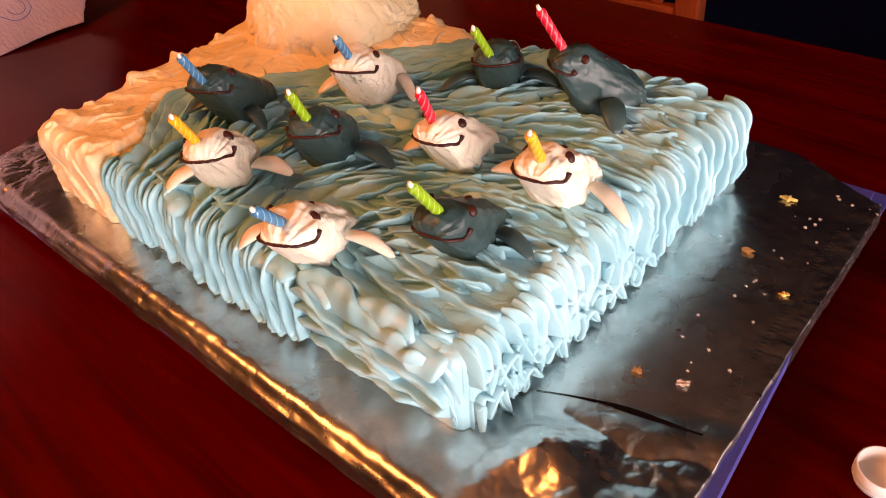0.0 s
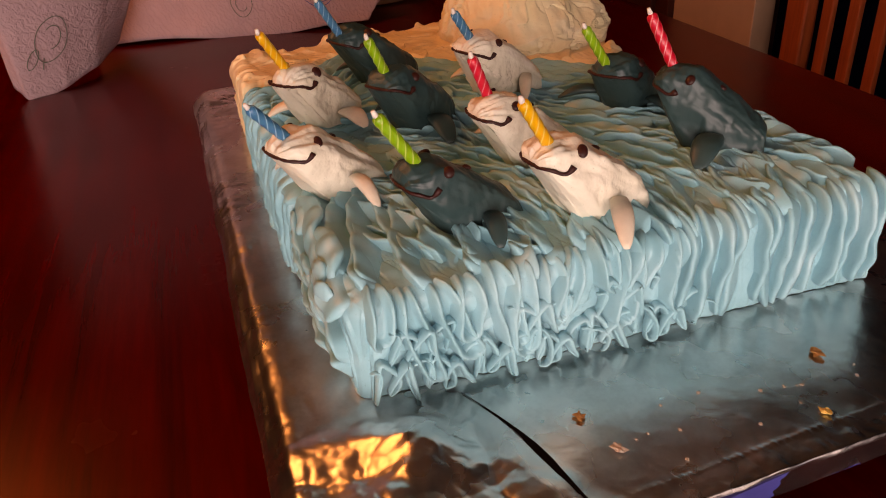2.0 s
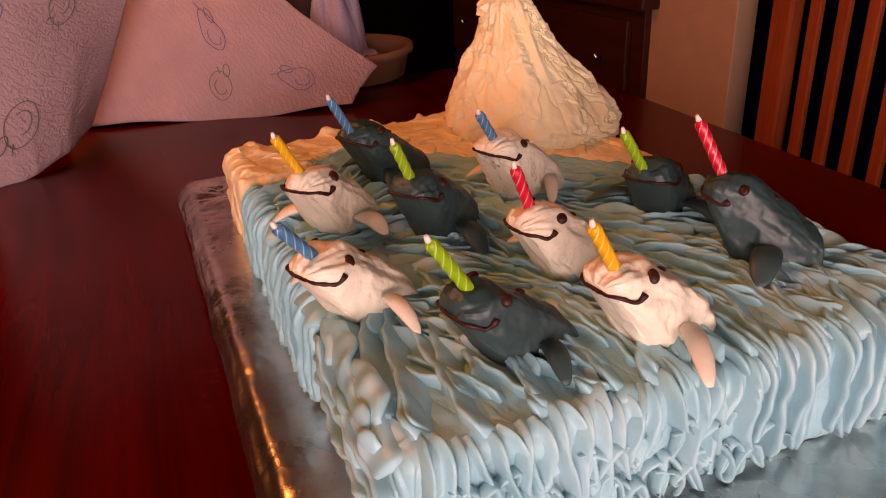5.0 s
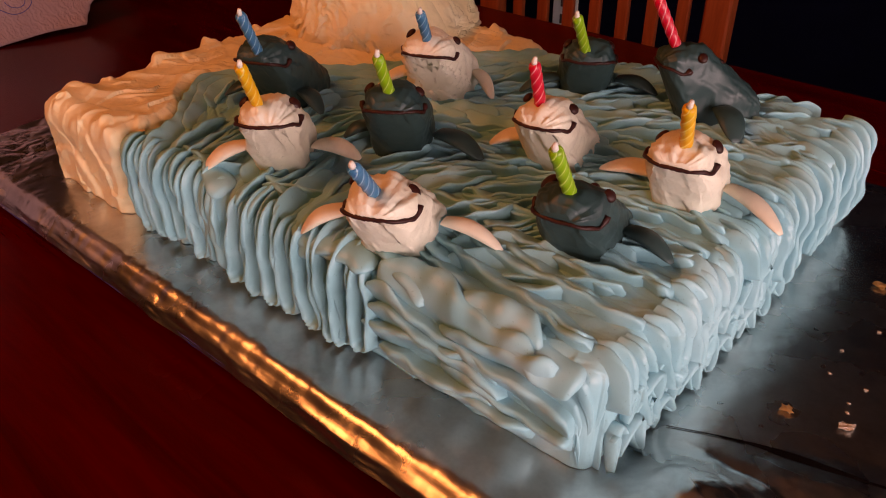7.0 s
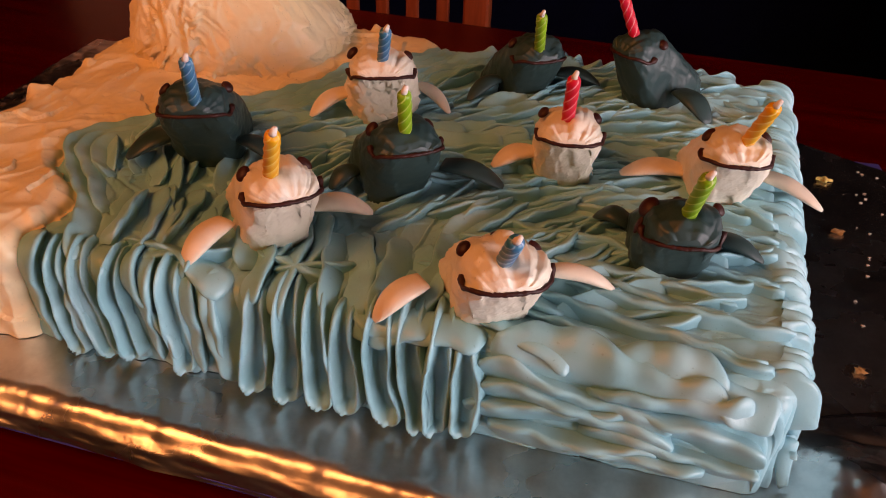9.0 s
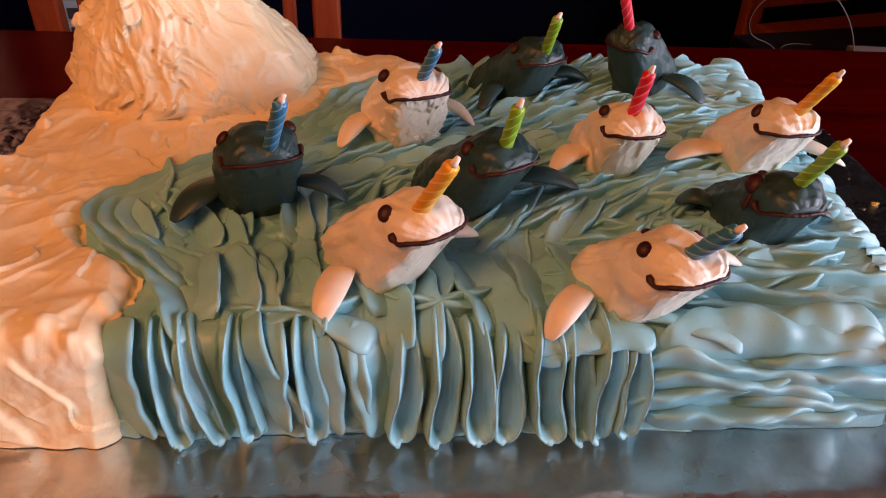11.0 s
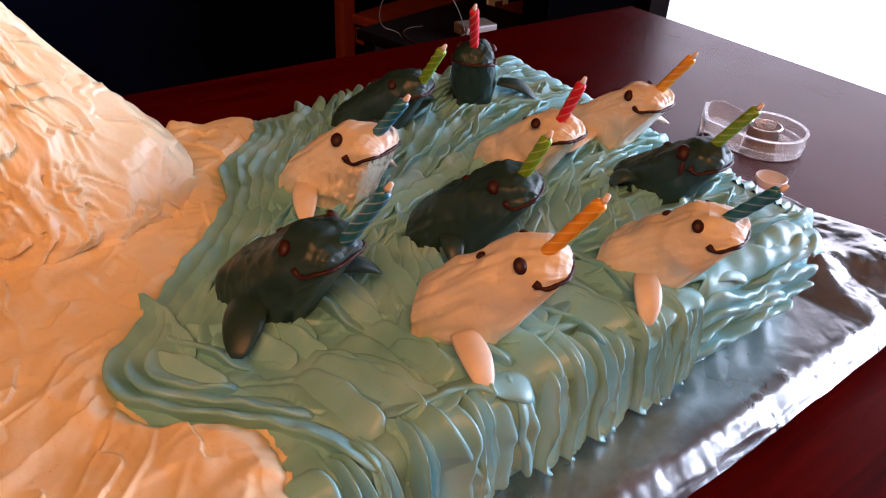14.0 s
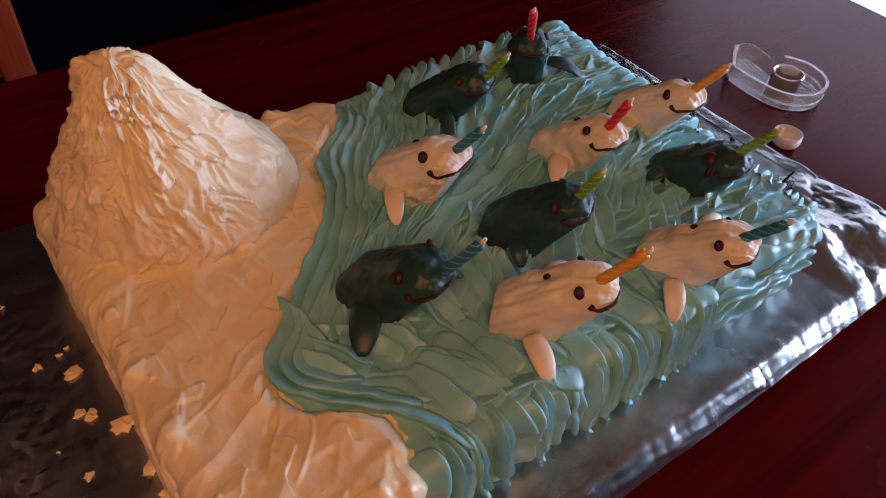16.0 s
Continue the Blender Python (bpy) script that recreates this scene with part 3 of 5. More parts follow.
lap = 0.62 * np.abs(np.sin(ph)) ** 0.55 + 0.38 * np.mod(ph / math.pi, 1.0) ** 1.5
zone = smooth01((0.040 + 0.012 * fbm(A * 22, B * 22, 35, 2) - perp) / 0.008) * smooth01((B - 0.038) / 0.02)
H = H * (1 - zone) + ((0.0058 + 0.002 * fbm(A * 30, B * 30, 36, 2)) * lap - 0.002 + 0.3 * H) * zone
# long waves drawn out towards the end of the cake
b0 = LB - 0.002
while b0 > 0.075:
    pitch = rng.uniform(0.0085, 0.0125)
    stamp(LA - rng.uniform(0.07, 0.14), b0, rng.gauss(-3, 6), rng.uniform(0.12, 0.17), pitch * 1.35, 1, rng.uniform(0.0062, 0.0086), rng.gauss(0, 2.5), 0.0010, -0.003, 0.0012, rng.choice((0.0, 0.0, 0.5)), 0.12, 0.0006)
    b0 -= pitch
# overlapping ribbons laid towards the near corner, each over the last
b0 = 0.094
while b0 > -0.006:
    for start, ln in ((0.165, 0.085), (0.11, 0.11), (0.06, 0.07)):
        stamp(LA - start - rng.uniform(0, 0.03), b0 + rng.gauss(0.006, 0.003), rng.gauss(-8, 5), ln + 0.02 + rng.uniform(-0.02, 0.02), rng.uniform(0.011, 0.015), 1, rng.uniform(0.0065, 0.0090), rng.gauss(0, 2.5), 0.0018, -0.003, 0.0012, rng.uniform(0.2, 0.6), 0.2, 0.0012)
    b0 -= rng.uniform(0.0065, 0.0095)
# ribbons along the top's near edge
for k in range(7):
    stamp(0.13 + 0.045 * k + rng.uniform(-0.01, 0.01), 0.006 + rng.uniform(0, 0.012), rng.gauss(3, 9), rng.uniform(0.035, 0.06), rng.uniform(0.014, 0.02), 1, 0.0046, rng.gauss(0, 3), 0.002, 0.000, 0.001, rng.uniform(0, 6))
# upright folds down the near side, each with a heavy rounded foot
a0 = 0.100
while a0 < 0.358:
    pitch = rng.uniform(0.009, 0.014) if a0 < 0.24 else rng.uniform(0.011, 0.019)
    top_b = rng.uniform(-0.010, 0.020)
    stamp(a0 + pitch / 2, top_b, -90 + rng.gauss(0, 4), SIDE + top_b + rng.uniform(-0.005, 0.006), pitch * rng.uniform(1.15, 1.4), rng.choice((1, 1, 1, 2)), rng.uniform(0.0075, 0.0105), rng.gauss(0, 1.6), 0.0020, -0.005, 0.0015, rng.choice((0.0, 0.3, 0.5)), 0.25, 0.0012, rng.uniform(0.001, 0.0035))
    if rng.random() < 0.35:
        stamp(a0 + pitch / 2, -rng.uniform(0.030, 0.055), -90 + rng.gauss(0, 12), 0.030, pitch * 1.1, 1, rng.uniform(0.009, 0.013), rng.gauss(0, 6), 0.002, -0.004, 0.0012, 0.2, 0.25, 0.001, 0.003)
    a0 += pitch
# flat waves round the near corner, from the top down
b0 = 0.004
while b0 > -SIDE:
    for start in (0.33, 0.365, 0.40, 0.43):
        stamp(start + rng.uniform(-0.012, 0.02), b0 + rng.gauss(0, 0.002), rng.gauss(3, 6), rng.uniform(0.05, 0.11), rng.uniform(0.010, 0.015), 1, rng.uniform(0.0075, 0.0105), rng.gauss(0, 3), 0.0020, -0.004, 0.0014, rng.uniform(-0.5, 0.1))
    b0 -= rng.uniform(0.0065, 0.0090)
# folds down the end: curly near the corner, regular further on
b0 = -0.004
while b0 < LB + 0.005:
    curly = b0 < 0.20
    pitch = rng.uniform(0.010, 0.015) if curly else rng.uniform(0.0085, 0.0110)
    start = LA - rng.uniform(0.004, 0.030)
    stamp(start, b0 + pitch / 2, rng.gauss(0, 14 if curly else 3), (SIDE + (LA - start)) * (rng.uniform(0.35, 0.95) if curly else 1.0), pitch * 1.25, 1, rng.uniform(0.0085, 0.0115), rng.gauss(0, 5 if curly else 1), 0.003 if curly else 0.002, -0.004, 0.0026 if curly else 0.0010, rng.choice((0.0, 0.3)), 0.3, 0.0015, 0.004 if curly else 0.002)
    if curly:
        stamp(LA + rng.uniform(0.012, 0.050), b0 + rng.uniform(-0.006, 0.006), rng.gauss(0, 40), rng.uniform(0.018, 0.034), rng.uniform(0.008, 0.013), 1, rng.uniform(0.0085, 0.0120), rng.gauss(0, 20), 0.002, -0.003, 0.001, 0.0, 0.2, 0.001, 0.003)
    b0 += pitch
# folds down the far side
a0 = 0.2
while a0 < LA:
    stamp(a0, LB - rng.uniform(0, 0.02), 90 + rng.gauss(0, 8), SIDE + 0.02, 0.013, 1, 0.0065, rng.gauss(0, 2), 0.002, -0.002, 0.001, rng.uniform(0, 6))
    a0 += rng.uniform(0.010, 0.014)

# ---- crisp ribbons laid over those strokes
# ribbons that run beside the snow, round the cove and out to the near edge
bs = np.concatenate([np.linspace(LB - 0.002, 0.13, 30), np.linspace(0.122, 0.086, 10)])
edge_path = np.stack([border(bs), bs], -1)
tail_path = np.array([(0.062, 0.072), (0.074, 0.058), (0.092, 0.049), (0.112, 0.041), (0.126, 0.028), (0.134, 0.010), (0.137, -0.012)])
edge_path = np.concatenate([edge_path, tail_path])
for _ in range(6):
    edge_path[1:-1] = 0.25 * edge_path[:-2] + 0.5 * edge_path[1:-1] + 0.25 * edge_path[2:]
tang = np.gradient(edge_path, axis=0)
tang = tang / np.hypot(tang[:, 0], tang[:, 1])[:, None]
normal = np.stack([-tang[:, 1], tang[:, 0]], -1)
for k in range(7):
    off = 0.0050 + 0.0086 * k
    line = edge_path + normal * (off + 0.0012 * np.sin(np.arange(len(edge_path)) * 0.5 + k)[:, None])
    cuts = [0, len(line)] if k < 3 else [0, rng.randint(15, 20), rng.randint(30, 36)]
    if k in (1, 2):
        cuts = [0, rng.randint(17, 26), len(line) - 2 * k]
    for i0, i1 in zip(cuts, cuts[1:]):
        TOP_RIBBONS.append(ribbon(line[max(0, i0 - 2):i1], rng.uniform(0.0108, 0.0130), rng.uniform(0.0060, 0.0078), -1, rng.random() * 6, 0.0006, 0.6, 0.85))
# petals between the figures, lying in rows along the sweep of the sea
row = 0
b0 = 0.018
while b0 < LB:
    a_lo = float(border(b0)) + 0.050
    a0 = a_lo + 0.020 * (row % 3) - 0.012
    while a0 < LA - 0.05:
        f = min(1.0, max(0.0, (a0 - a_lo) / (LA - a_lo)))
        tangent = math.degrees(math.atan2(0.04, float(border(b0 + 0.02)) - float(border(b0 - 0.02))))
        sweep = 10 * math.sin(a0 * 17 + 1.0) + 8 * math.sin(a0 * 31 + b0 * 24)
        deg = tangent * (1 - f) ** 1.1 - 8 * f + sweep + rng.gauss(0, 4)
        if b0 < 0.058 and a0 < 0.335:
            a0 += 0.03
            continue
        reach = rng.uniform(0.042, 0.066)
        TOP_RIBBONS.append(ribbon(straight(a0, b0 + rng.gauss(0, 0.0015), deg, reach, rng.gauss(0, 2.5)), rng.uniform(0.0105, 0.0140), rng.uniform(0.0072, 0.0105), -1 if rng.random() < 0.8 else 1, rng.random() * 6, 0.0004, 0.8))
        a0 += rng.uniform(0.034, 0.050)
    b0 += rng.uniform(0.0070, 0.0095)
    row += 1
# ribbons that turn from the sea down over the near edge
a0 = 0.150
while a0 < 0.350:
    TOP_RIBBONS.append(ribbon(straight(a0 - rng.uniform(0.012, 0.024), rng.uniform(0.050, 0.070), rng.gauss(-62, 6), rng.uniform(0.050, 0.068), rng.gauss(-4, 2)), rng.uniform(0.013, 0.0175), rng.uniform(0.0070, 0.0100), rng.choice((-1, 1, 1)), rng.random() * 6, 0.0004, 0.8))
    a0 += rng.uniform(0.0085, 0.0125)
# long waves drawn out over the end
b0 = LB - 0.004
while b0 > 0.080:
    start = rng.uniform(0.075, 0.13)
    TOP_RIBBONS.append(ribbon(straight(LA - start, b0, rng.gauss(-5, 4), start + rng.uniform(0.0, 0.016), rng.gauss(-0.6, 1.2)), rng.uniform(0.0130, 0.0165), rng.uniform(0.0070, 0.0098), rng.choice((-1, -1, 1)), rng.random() * 6, 0.0004, 0.5))
    b0 -= rng.uniform(0.0085, 0.0115)
# broad ribbons on top of the near corner
b0 = 0.090
while b0 > -0.004:
    start = rng.uniform(0.085, 0.15)
    TOP_RIBBONS.append(ribbon(straight(LA - start, b0, rng.gauss(-9, 3), start - rng.uniform(-0.008, 0.02), rng.gauss(0, 0.6)), rng.uniform(0.0155, 0.0195), rng.uniform(0.0085, 0.0115), -1, rng.random() * 6, 0.0006, 0.5))
    if rng.random() < 0.6:
        TOP_RIBBONS.append(ribbon(straight(LA - start - 0.05, b0 + 0.003, rng.gauss(-9, 6), rng.uniform(0.05, 0.08), rng.gauss(0, 2)), rng.uniform(0.015, 0.020), rng.uniform(0.0070, 0.0095), -1, rng.random() * 6, 0.0004))
    b0 -= rng.uniform(0.0095, 0.0125)
# collars pushed up before the two front figures
for a0, b0, deg, ln in ((0.158, 0.012, -4, 0.075), (0.175, 0.002, 6, 0.050), (0.300, -0.006, 2, 0.070), (0.298, -0.012, 9, 0.055), (0.235, 0.022, -20, 0.05), (0.248, 0.010, 15, 0.045)):
    TOP_RIBBONS.append(ribbon(straight(a0, b0, deg, ln, rng.gauss(0, 2)), 0.015, 0.0075, -1, rng.random() * 6, 0.0015, 0.8, 0.8))
# upright folds down the near side
a0 = 0.106
while a0 < 0.235:
    pitch = rng.uniform(0.0100, 0.0140)
    top_b = rng.uniform(-0.008, 0.018)
    if rng.random() < 0.55:
        SIDE_RIBBONS.append(pleat(a0 + pitch / 2, top_b, -90 + rng.gauss(3, 4), SIDE + top_b - rng.uniform(0.0, 0.006), pitch * 0.58, rng.uniform(0.0100, 0.0130), rng.gauss(0.6, 1.0), rng.random() * 6))
    else:
        SIDE_RIBBONS.append(ribbon(straight(a0, top_b, -90 + rng.gauss(3, 5), SIDE + top_b - rng.uniform(0.001, 0.010), rng.gauss(1.2, 1.2)), pitch * 1.6, rng.uniform(0.0095, 0.0125), rng.choice((1, 1, -1)), rng.random() * 6, -0.0004, 0.9, 0.6))
    a0 += pitch
while a0 < 0.362:
    pitch = rng.uniform(0.0145, 0.0180)
    top_b = rng.uniform(-0.014, 0.016)
    SIDE_RIBBONS.append(pleat(a0 + pitch / 2, top_b, -90 + rng.gauss(2, 3), SIDE + top_b - rng.uniform(0.0, 0.004), pitch * 0.56, rng.uniform(0.0115, 0.0145), rng.gauss(0, 0.8), rng.random() * 6))
    a0 += pitch
# flat ribbons stacked round the near corner
b0 = -0.008
while b0 > -SIDE + 0.010:
    for start, ln in ((0.362, 0.10), (0.42, 0.085)):
        SIDE_RIBBONS.append(ribbon(straight(start + rng.uniform(-0.012, 0.014), b0 + rng.gauss(0, 0.0015), rng.gauss(-3 if start < 0.4 else 1, 4), ln + rng.uniform(-0.015, 0.015), rng.gauss(0, 1.5)), rng.uniform(0.0185, 0.0235), rng.uniform(0.0100, 0.0135), 1, rng.random() * 6, 0.0, 0.7, 0.85))
    b0 -= rng.uniform(0.0120, 0.0150)
# folds down the end: loose near the corner, regular further on
b0 = 0.0
while b0 < LB + 0.004:
    curly = b0 < 0.19
    pitch = rng.uniform(0.0140, 0.0185) if curly else rng.uniform(0.0098, 0.0125)
    start = LA + (rng.uniform(-0.004, 0.006) if curly else rng.uniform(-0.012, 0.002))
    if curly:
        SIDE_RIBBONS.append(pleat(start, b0 + pitch / 2, rng.gauss(-4, 9), rng.uniform(0.034, 0.062), pitch * rng.uniform(0.50, 0.60), rng.uniform(0.0110, 0.0140), rng.gauss(0, 3), rng.random() * 6))
    else:
        SIDE_RIBBONS.append(ribbon(straight(start, b0 + pitch / 2, rng.gauss(-4, 3), SIDE + LA - start - rng.uniform(0.0, 0.006), rng.gauss(-0.8, 0.8)), pitch * 1.5, rng.uniform(0.0110, 0.0150), -1, rng.random() * 6, -0.0004, 0.9, 0.7))
    b0 += pitch

cake = empty("sheet_cake", (0.2, 0.17, 0))
tagged(cake, "sheet cake with blue sea buttercream and a cream iceberg", "cake")
OFF = np.array([0.2, 0.17, 0.0])
H[1:-1, 1:-1] = 0.05 * (H[:-2, 1:-1] + H[2:, 1:-1] + H[1:-1, :-2] + H[1:-1, 2:]) + 0.8 * H[1:-1, 1:-1]
H = 0.36 * H * (1 + 0.22 * smooth01(B / 0.02) * smooth01((LA - 0.01 - A) / 0.03)) * (0.15 + 0.85 * smooth01((A - border(B) + 0.002) / 0.012))
edge_a = border(B) + 0.004 * fbm(B * 60, A * 60, 41, 3)
sea, rad = cake_surface(A, B, H - 0.0010)
ok = (rad < SIDE + 0.001)
face_ok = ok[:-1, :-1] & ok[1:, 1:] & ok[1:, :-1] & ok[:-1, 1:]
me = grid_mesh("sea_frosting", sea - OFF, face_ok & (A > edge_a - 0.012)[:-1, :-1])
finish("sea_frosting", me, M_BLUE, cake, "pale blue buttercream pulled into waves and folds")

tagged(finish("icing_stroke", as_mesh("icing_stroke", [g - OFF for g in TOP_RIBBONS]), M_BLUE, cake), "thin-lipped ribbons of pale blue icing on the top", kind="stuff")
for g in SIDE_RIBBONS:
    finish("icing_fold", as_mesh("icing_fold", [g - OFF]), M_BLUE, cake)

# the snow: thicker, smoother, with broad knife marks
wa, wb = A + 0.012 * fbm(A * 14, B * 14, 54, 2), B + 0.012 * fbm(A * 14 + 7, B * 14, 55, 2)
H = 0.0030 * fbm(wa * 20, wb * 20, 51, 3)
for k in range(60):
    stamp(rng.uniform(-SIDE, 0.27), rng.uniform(-SIDE, LB + SIDE), rng.gauss(60, 45), rng.uniform(0.03, 0.07), rng.uniform(0.020, 0.040), 1, rng.uniform(0.0003, 0.0012), rng.gauss(0, 9), 0.0008, 0, 0.002, rng.uniform(0, 6), 0.35, 0.0007)
for k in range(6):
    H[1:-1, 1:-1] = 0.2 * (H[:-2, 1:-1] + H[2:, 1:-1] + H[1:-1, :-2] + H[1:-1, 2:] + H[1:-1, 1:-1])
# long knife pulls left standing with thin burrs
for k in range(55):
    stamp(rng.uniform(-SIDE, 0.26), rng.uniform(-SIDE, LB + 0.02), rng.gauss(75, 35), rng.uniform(0.035, 0.085), rng.uniform(0.014, 0.032), 1, rng.uniform(0.0004, 0.0014), rng.gauss(0, 8), rng.uniform(0.0, 0.0014), 0, 0.002, rng.uniform(0, 6), 0.35, rng.uniform(0.0004, 0.0013))
for k in range(3):
    H[1:-1, 1:-1] = 0.2 * (H[:-2, 1:-1] + H[2:, 1:-1] + H[1:-1, :-2] + H[1:-1, 2:] + H[1:-1, 1:-1])
H = H + 0.0036 * (0.3 - np.abs(fbm(wa * 15 + wb * 5, wb * 36 - wa * 12, 56, 3))) + 0.0016 * np.abs(fbm(wa * 60, wb * 60, 52, 3))
level = 1.7 * fbm(wa * 22, wb * 22, 59, 3) + 14 * wa + 6 * wb
H = H + 0.0026 * (level - np.floor(level) - 0.5) * smooth01((fbm(A * 30, B * 30, 60, 2) + 0.15) / 0.4)
depth = edge_a - A
H = H + 0.010 * np.clip(fbm(A * 95, B * 95, 58, 2) - 0.12, 0, 1) * np.exp(-((rad - 0.004) / 0.007) ** 2) * (rad > 0)
rise = 0.0085 * np.sqrt(np.clip(depth / 0.010, 0, 1)) * (1 + 0.25 * fbm(A * 18, B * 18, 53, 2)) - 0.0025
snow, rad = cake_surface(A, B, H + rise)
me = grid_mesh("snow_frosting", snow - OFF, face_ok & (depth > -0.0025)[:-1, :-1])
finish("snow_frosting", me, M_SNOW, cake, "cream-coloured buttercream snow with knife marks")


# iceberg: a blunt peak, steep to the west and drawn out to the east
th, hh = np.meshgrid(np.linspace(0, 2 * math.pi, 420, endpoint=True), np.linspace(0, 1, 240), indexing="ij")
foot = 0.092 + 0.021 * np.cos(th - radians(36)) + 0.001 * np.cos(2 * (th - radians(170)))
head = 0.0215 + 0.002 * np.cos(3 * th)
steep = np.clip((1 - hh) / 0.82, 0, 1)
steep = steep - 0.10 * np.clip(steep - 0.80, 0, 1) ** 2 / 0.04 * 0.35
rr = head + (foot - head) * np.maximum(steep, 0) ** 1.15
su, sv = th * 1.25, hh * 3.3
bend_u = su + 0.30 * fbm(su * 0.9 + 4, sv * 0.9, 65, 2)
bend_v = sv + 0.30 * fbm(su * 0.9 + 9, sv * 0.9, 67, 2)
scoop = np.full(su.shape, 9.0)
for k in range(90):
    ku, kv, kt = rng.uniform(0, 7.9), rng.uniform(-0.2, 3.4), rng.gauss(0.25, 0.35)
    du_, dv_ = bend_u - ku, bend_v - kv
    p_, q_ = du_ * math.cos(kt) - dv_ * math.sin(kt), du_ * math.sin(kt) + dv_ * math.cos(kt)
    scoop = np.minimum(scoop, 5.0 * p_ ** 2 + 0.8 * q_ ** 2 + 0.55 * p_ + rng.uniform(0, 0.45))
marks = 0.0105 * np.clip(scoop, -0.3, 1.1) - 0.0060 + 0.0020 * fbm(su * 3, sv * 3, 62, 2)
marks = marks + 0.0042 * (0.3 - np.abs(fbm(bend_u * 3.6, bend_v * 1.5, 63, 3))) + 0.0007 * fbm(su * 14, sv * 5, 66, 3) - 0.0042 * np.abs(fbm(bend_u * 4.2 + 2, bend_v * 0.9, 68, 2))
# torn ledges where the knife lifted off, broken up into short lengths
for lu, lv, sd, amp in ((1.5, 1.1, 71, 0.0050), (2.7, 2.1, 74, 0.0032)):
    level = 2.1 * fbm(bend_u * lu, bend_v * lv, sd, 3) + 0.45 * bend_v * lv + 0.3 * bend_u
    saw = level - np.floor(level)
    marks = marks + amp * (saw - 0.5) * smooth01((fbm(su * 2.2, sv * 2.2, sd + 1, 2) + 0.35) / 0.5)
wrapw = np.minimum(th / 0.15, (2 * math.pi - th) / 0.15).clip(0, 1)
marks = marks * wrapw
cap = smooth01((hh - 0.93) / 0.07)
rr = np.maximum(rr * (1 - cap ** 2) + marks * (1 - cap), 0.0002)
zz = 0.060 + 0.142 * hh + 0.005 * cap + 0.010 * fbm(rr * np.cos(th) * 170, rr * np.sin(th) * 170, 64, 3) * cap
bx = 0.017 - 0.010 * hh + rr * np.cos(th)
by = 0.305 + 0.001 * hh + rr * np.sin(th)
me = grid_mesh("iceberg", np.stack([bx, by, zz], -1) - OFF)
finish("iceberg", me, M_SNOW, cake, "blunt cream buttercream iceberg scored by a knife")

# ruffled ropes of icing squeezed out along the foot of the end
def end_face(b):
    return CAKE[1][0] + (CAKE[2][0] - CAKE[1][0]) * min(max(b / LB, 0), 1), CAKE[1][1] + (CAKE[2][1] - CAKE[1][1]) * b / LB


for b0, b1, z0, amp0, lean in ((-0.006, 0.034, 0.016, 0.011, 0.2), (0.024, 0.062, 0.014, 0.010, -0.1), (0.052, 0.100, 0.015, 0.011, 0.3), (0.090, 0.135, 0.013, 0.009, 0.1), (0.122, 0.170, 0.015, 0.010, -0.2), (0.160, 0.206, 0.014, 0.010, 0.2), (0.006, 0.044, 0.037, 0.009, 0.4), (0.075, 0.118, 0.036, 0.010, 0.1), (0.128, 0.168, 0.037, 0.009, 0.3)):
    loops = (b1 - b0) / rng.uniform(0.0095, 0.0120)
    pts, rads = [], []
    n = int(loops * 18)
    for i in range(n):
        f = i / (n - 1)
        ph = 2 * math.pi * loops * f
        ex, ey = end_face(b0 + (b1 - b0) * f + 0.0036 * math.sin(ph) + lean * 0.006 * math.cos(ph) + 0.002 * math.sin(1.7 * ph))
        wob = 1 + 0.35 * math.sin(0.61 * ph + b0 * 90)
        z = z0 + amp0 * wob * math.cos(ph) + 0.003 * math.sin(0.37 * ph)
        pts.append((ex + FIL + 0.0055 + 0.0020 * math.sin(ph * 0.5 + 1) + 0.10 * (0.02 - min(z, 0.02)), ey, max(z, 0.0030)))
        rads.append(0.0019 * (0.75 + 0.25 * math.sin(ph * 0.9 + 2)) * min(1.0, 0.3 + 4 * f, 0.3 + 4 * (1 - f)))
    bm = bmesh.new()
    tube_into(bm, [Vector(p) - Vector(OFF) for p in pts], rads, 8, 3.0, (1, 0, 0))
    part("icing_ruffle", bm, M_BLUE, cake)


# ---------------------------------------------------------------- narwhal figures
def body_shape(x, chin=-0.014):
    """Crown, jaw line, bottom and half-width of a figure's body at x ahead of its eyes."""
    xs = (-0.0515, -0.0500, -0.0460, -0.0390, -0.029, -0.015, -0.004, 0.004, 0.012, 0.019, 0.0235, 0.0255)
    tp = (0.0100, 0.0160, 0.0205, 0.0260, 0.0345, 0.0450, 0.0528, 0.0550, 0.0548, 0.0528, 0.0500, 0.0466)
    hw = (0.0135, 0.0170, 0.0190, 0.0202, 0.0206, 0.0208, 0.0207, 0.0205, 0.0196, 0.0170, 0.0132, 0.0092)
    k = max(0.0, min(1.0, x / 0.0235))
    jaw = 0.0310 + 0.0115 * k * k * (3 - 2 * k) if x > 0 else 0.0310 + 0.62 * x
    low = -0.016 if x < chin else -0.016 + 0.0590 * ((x - chin) / (0.0255 - chin)) ** (0.9 if chin < -0.005 else 1.1)
    return np.interp(x, xs, tp), jaw, min(low, jaw - 0.001), np.interp(x, xs, hw)


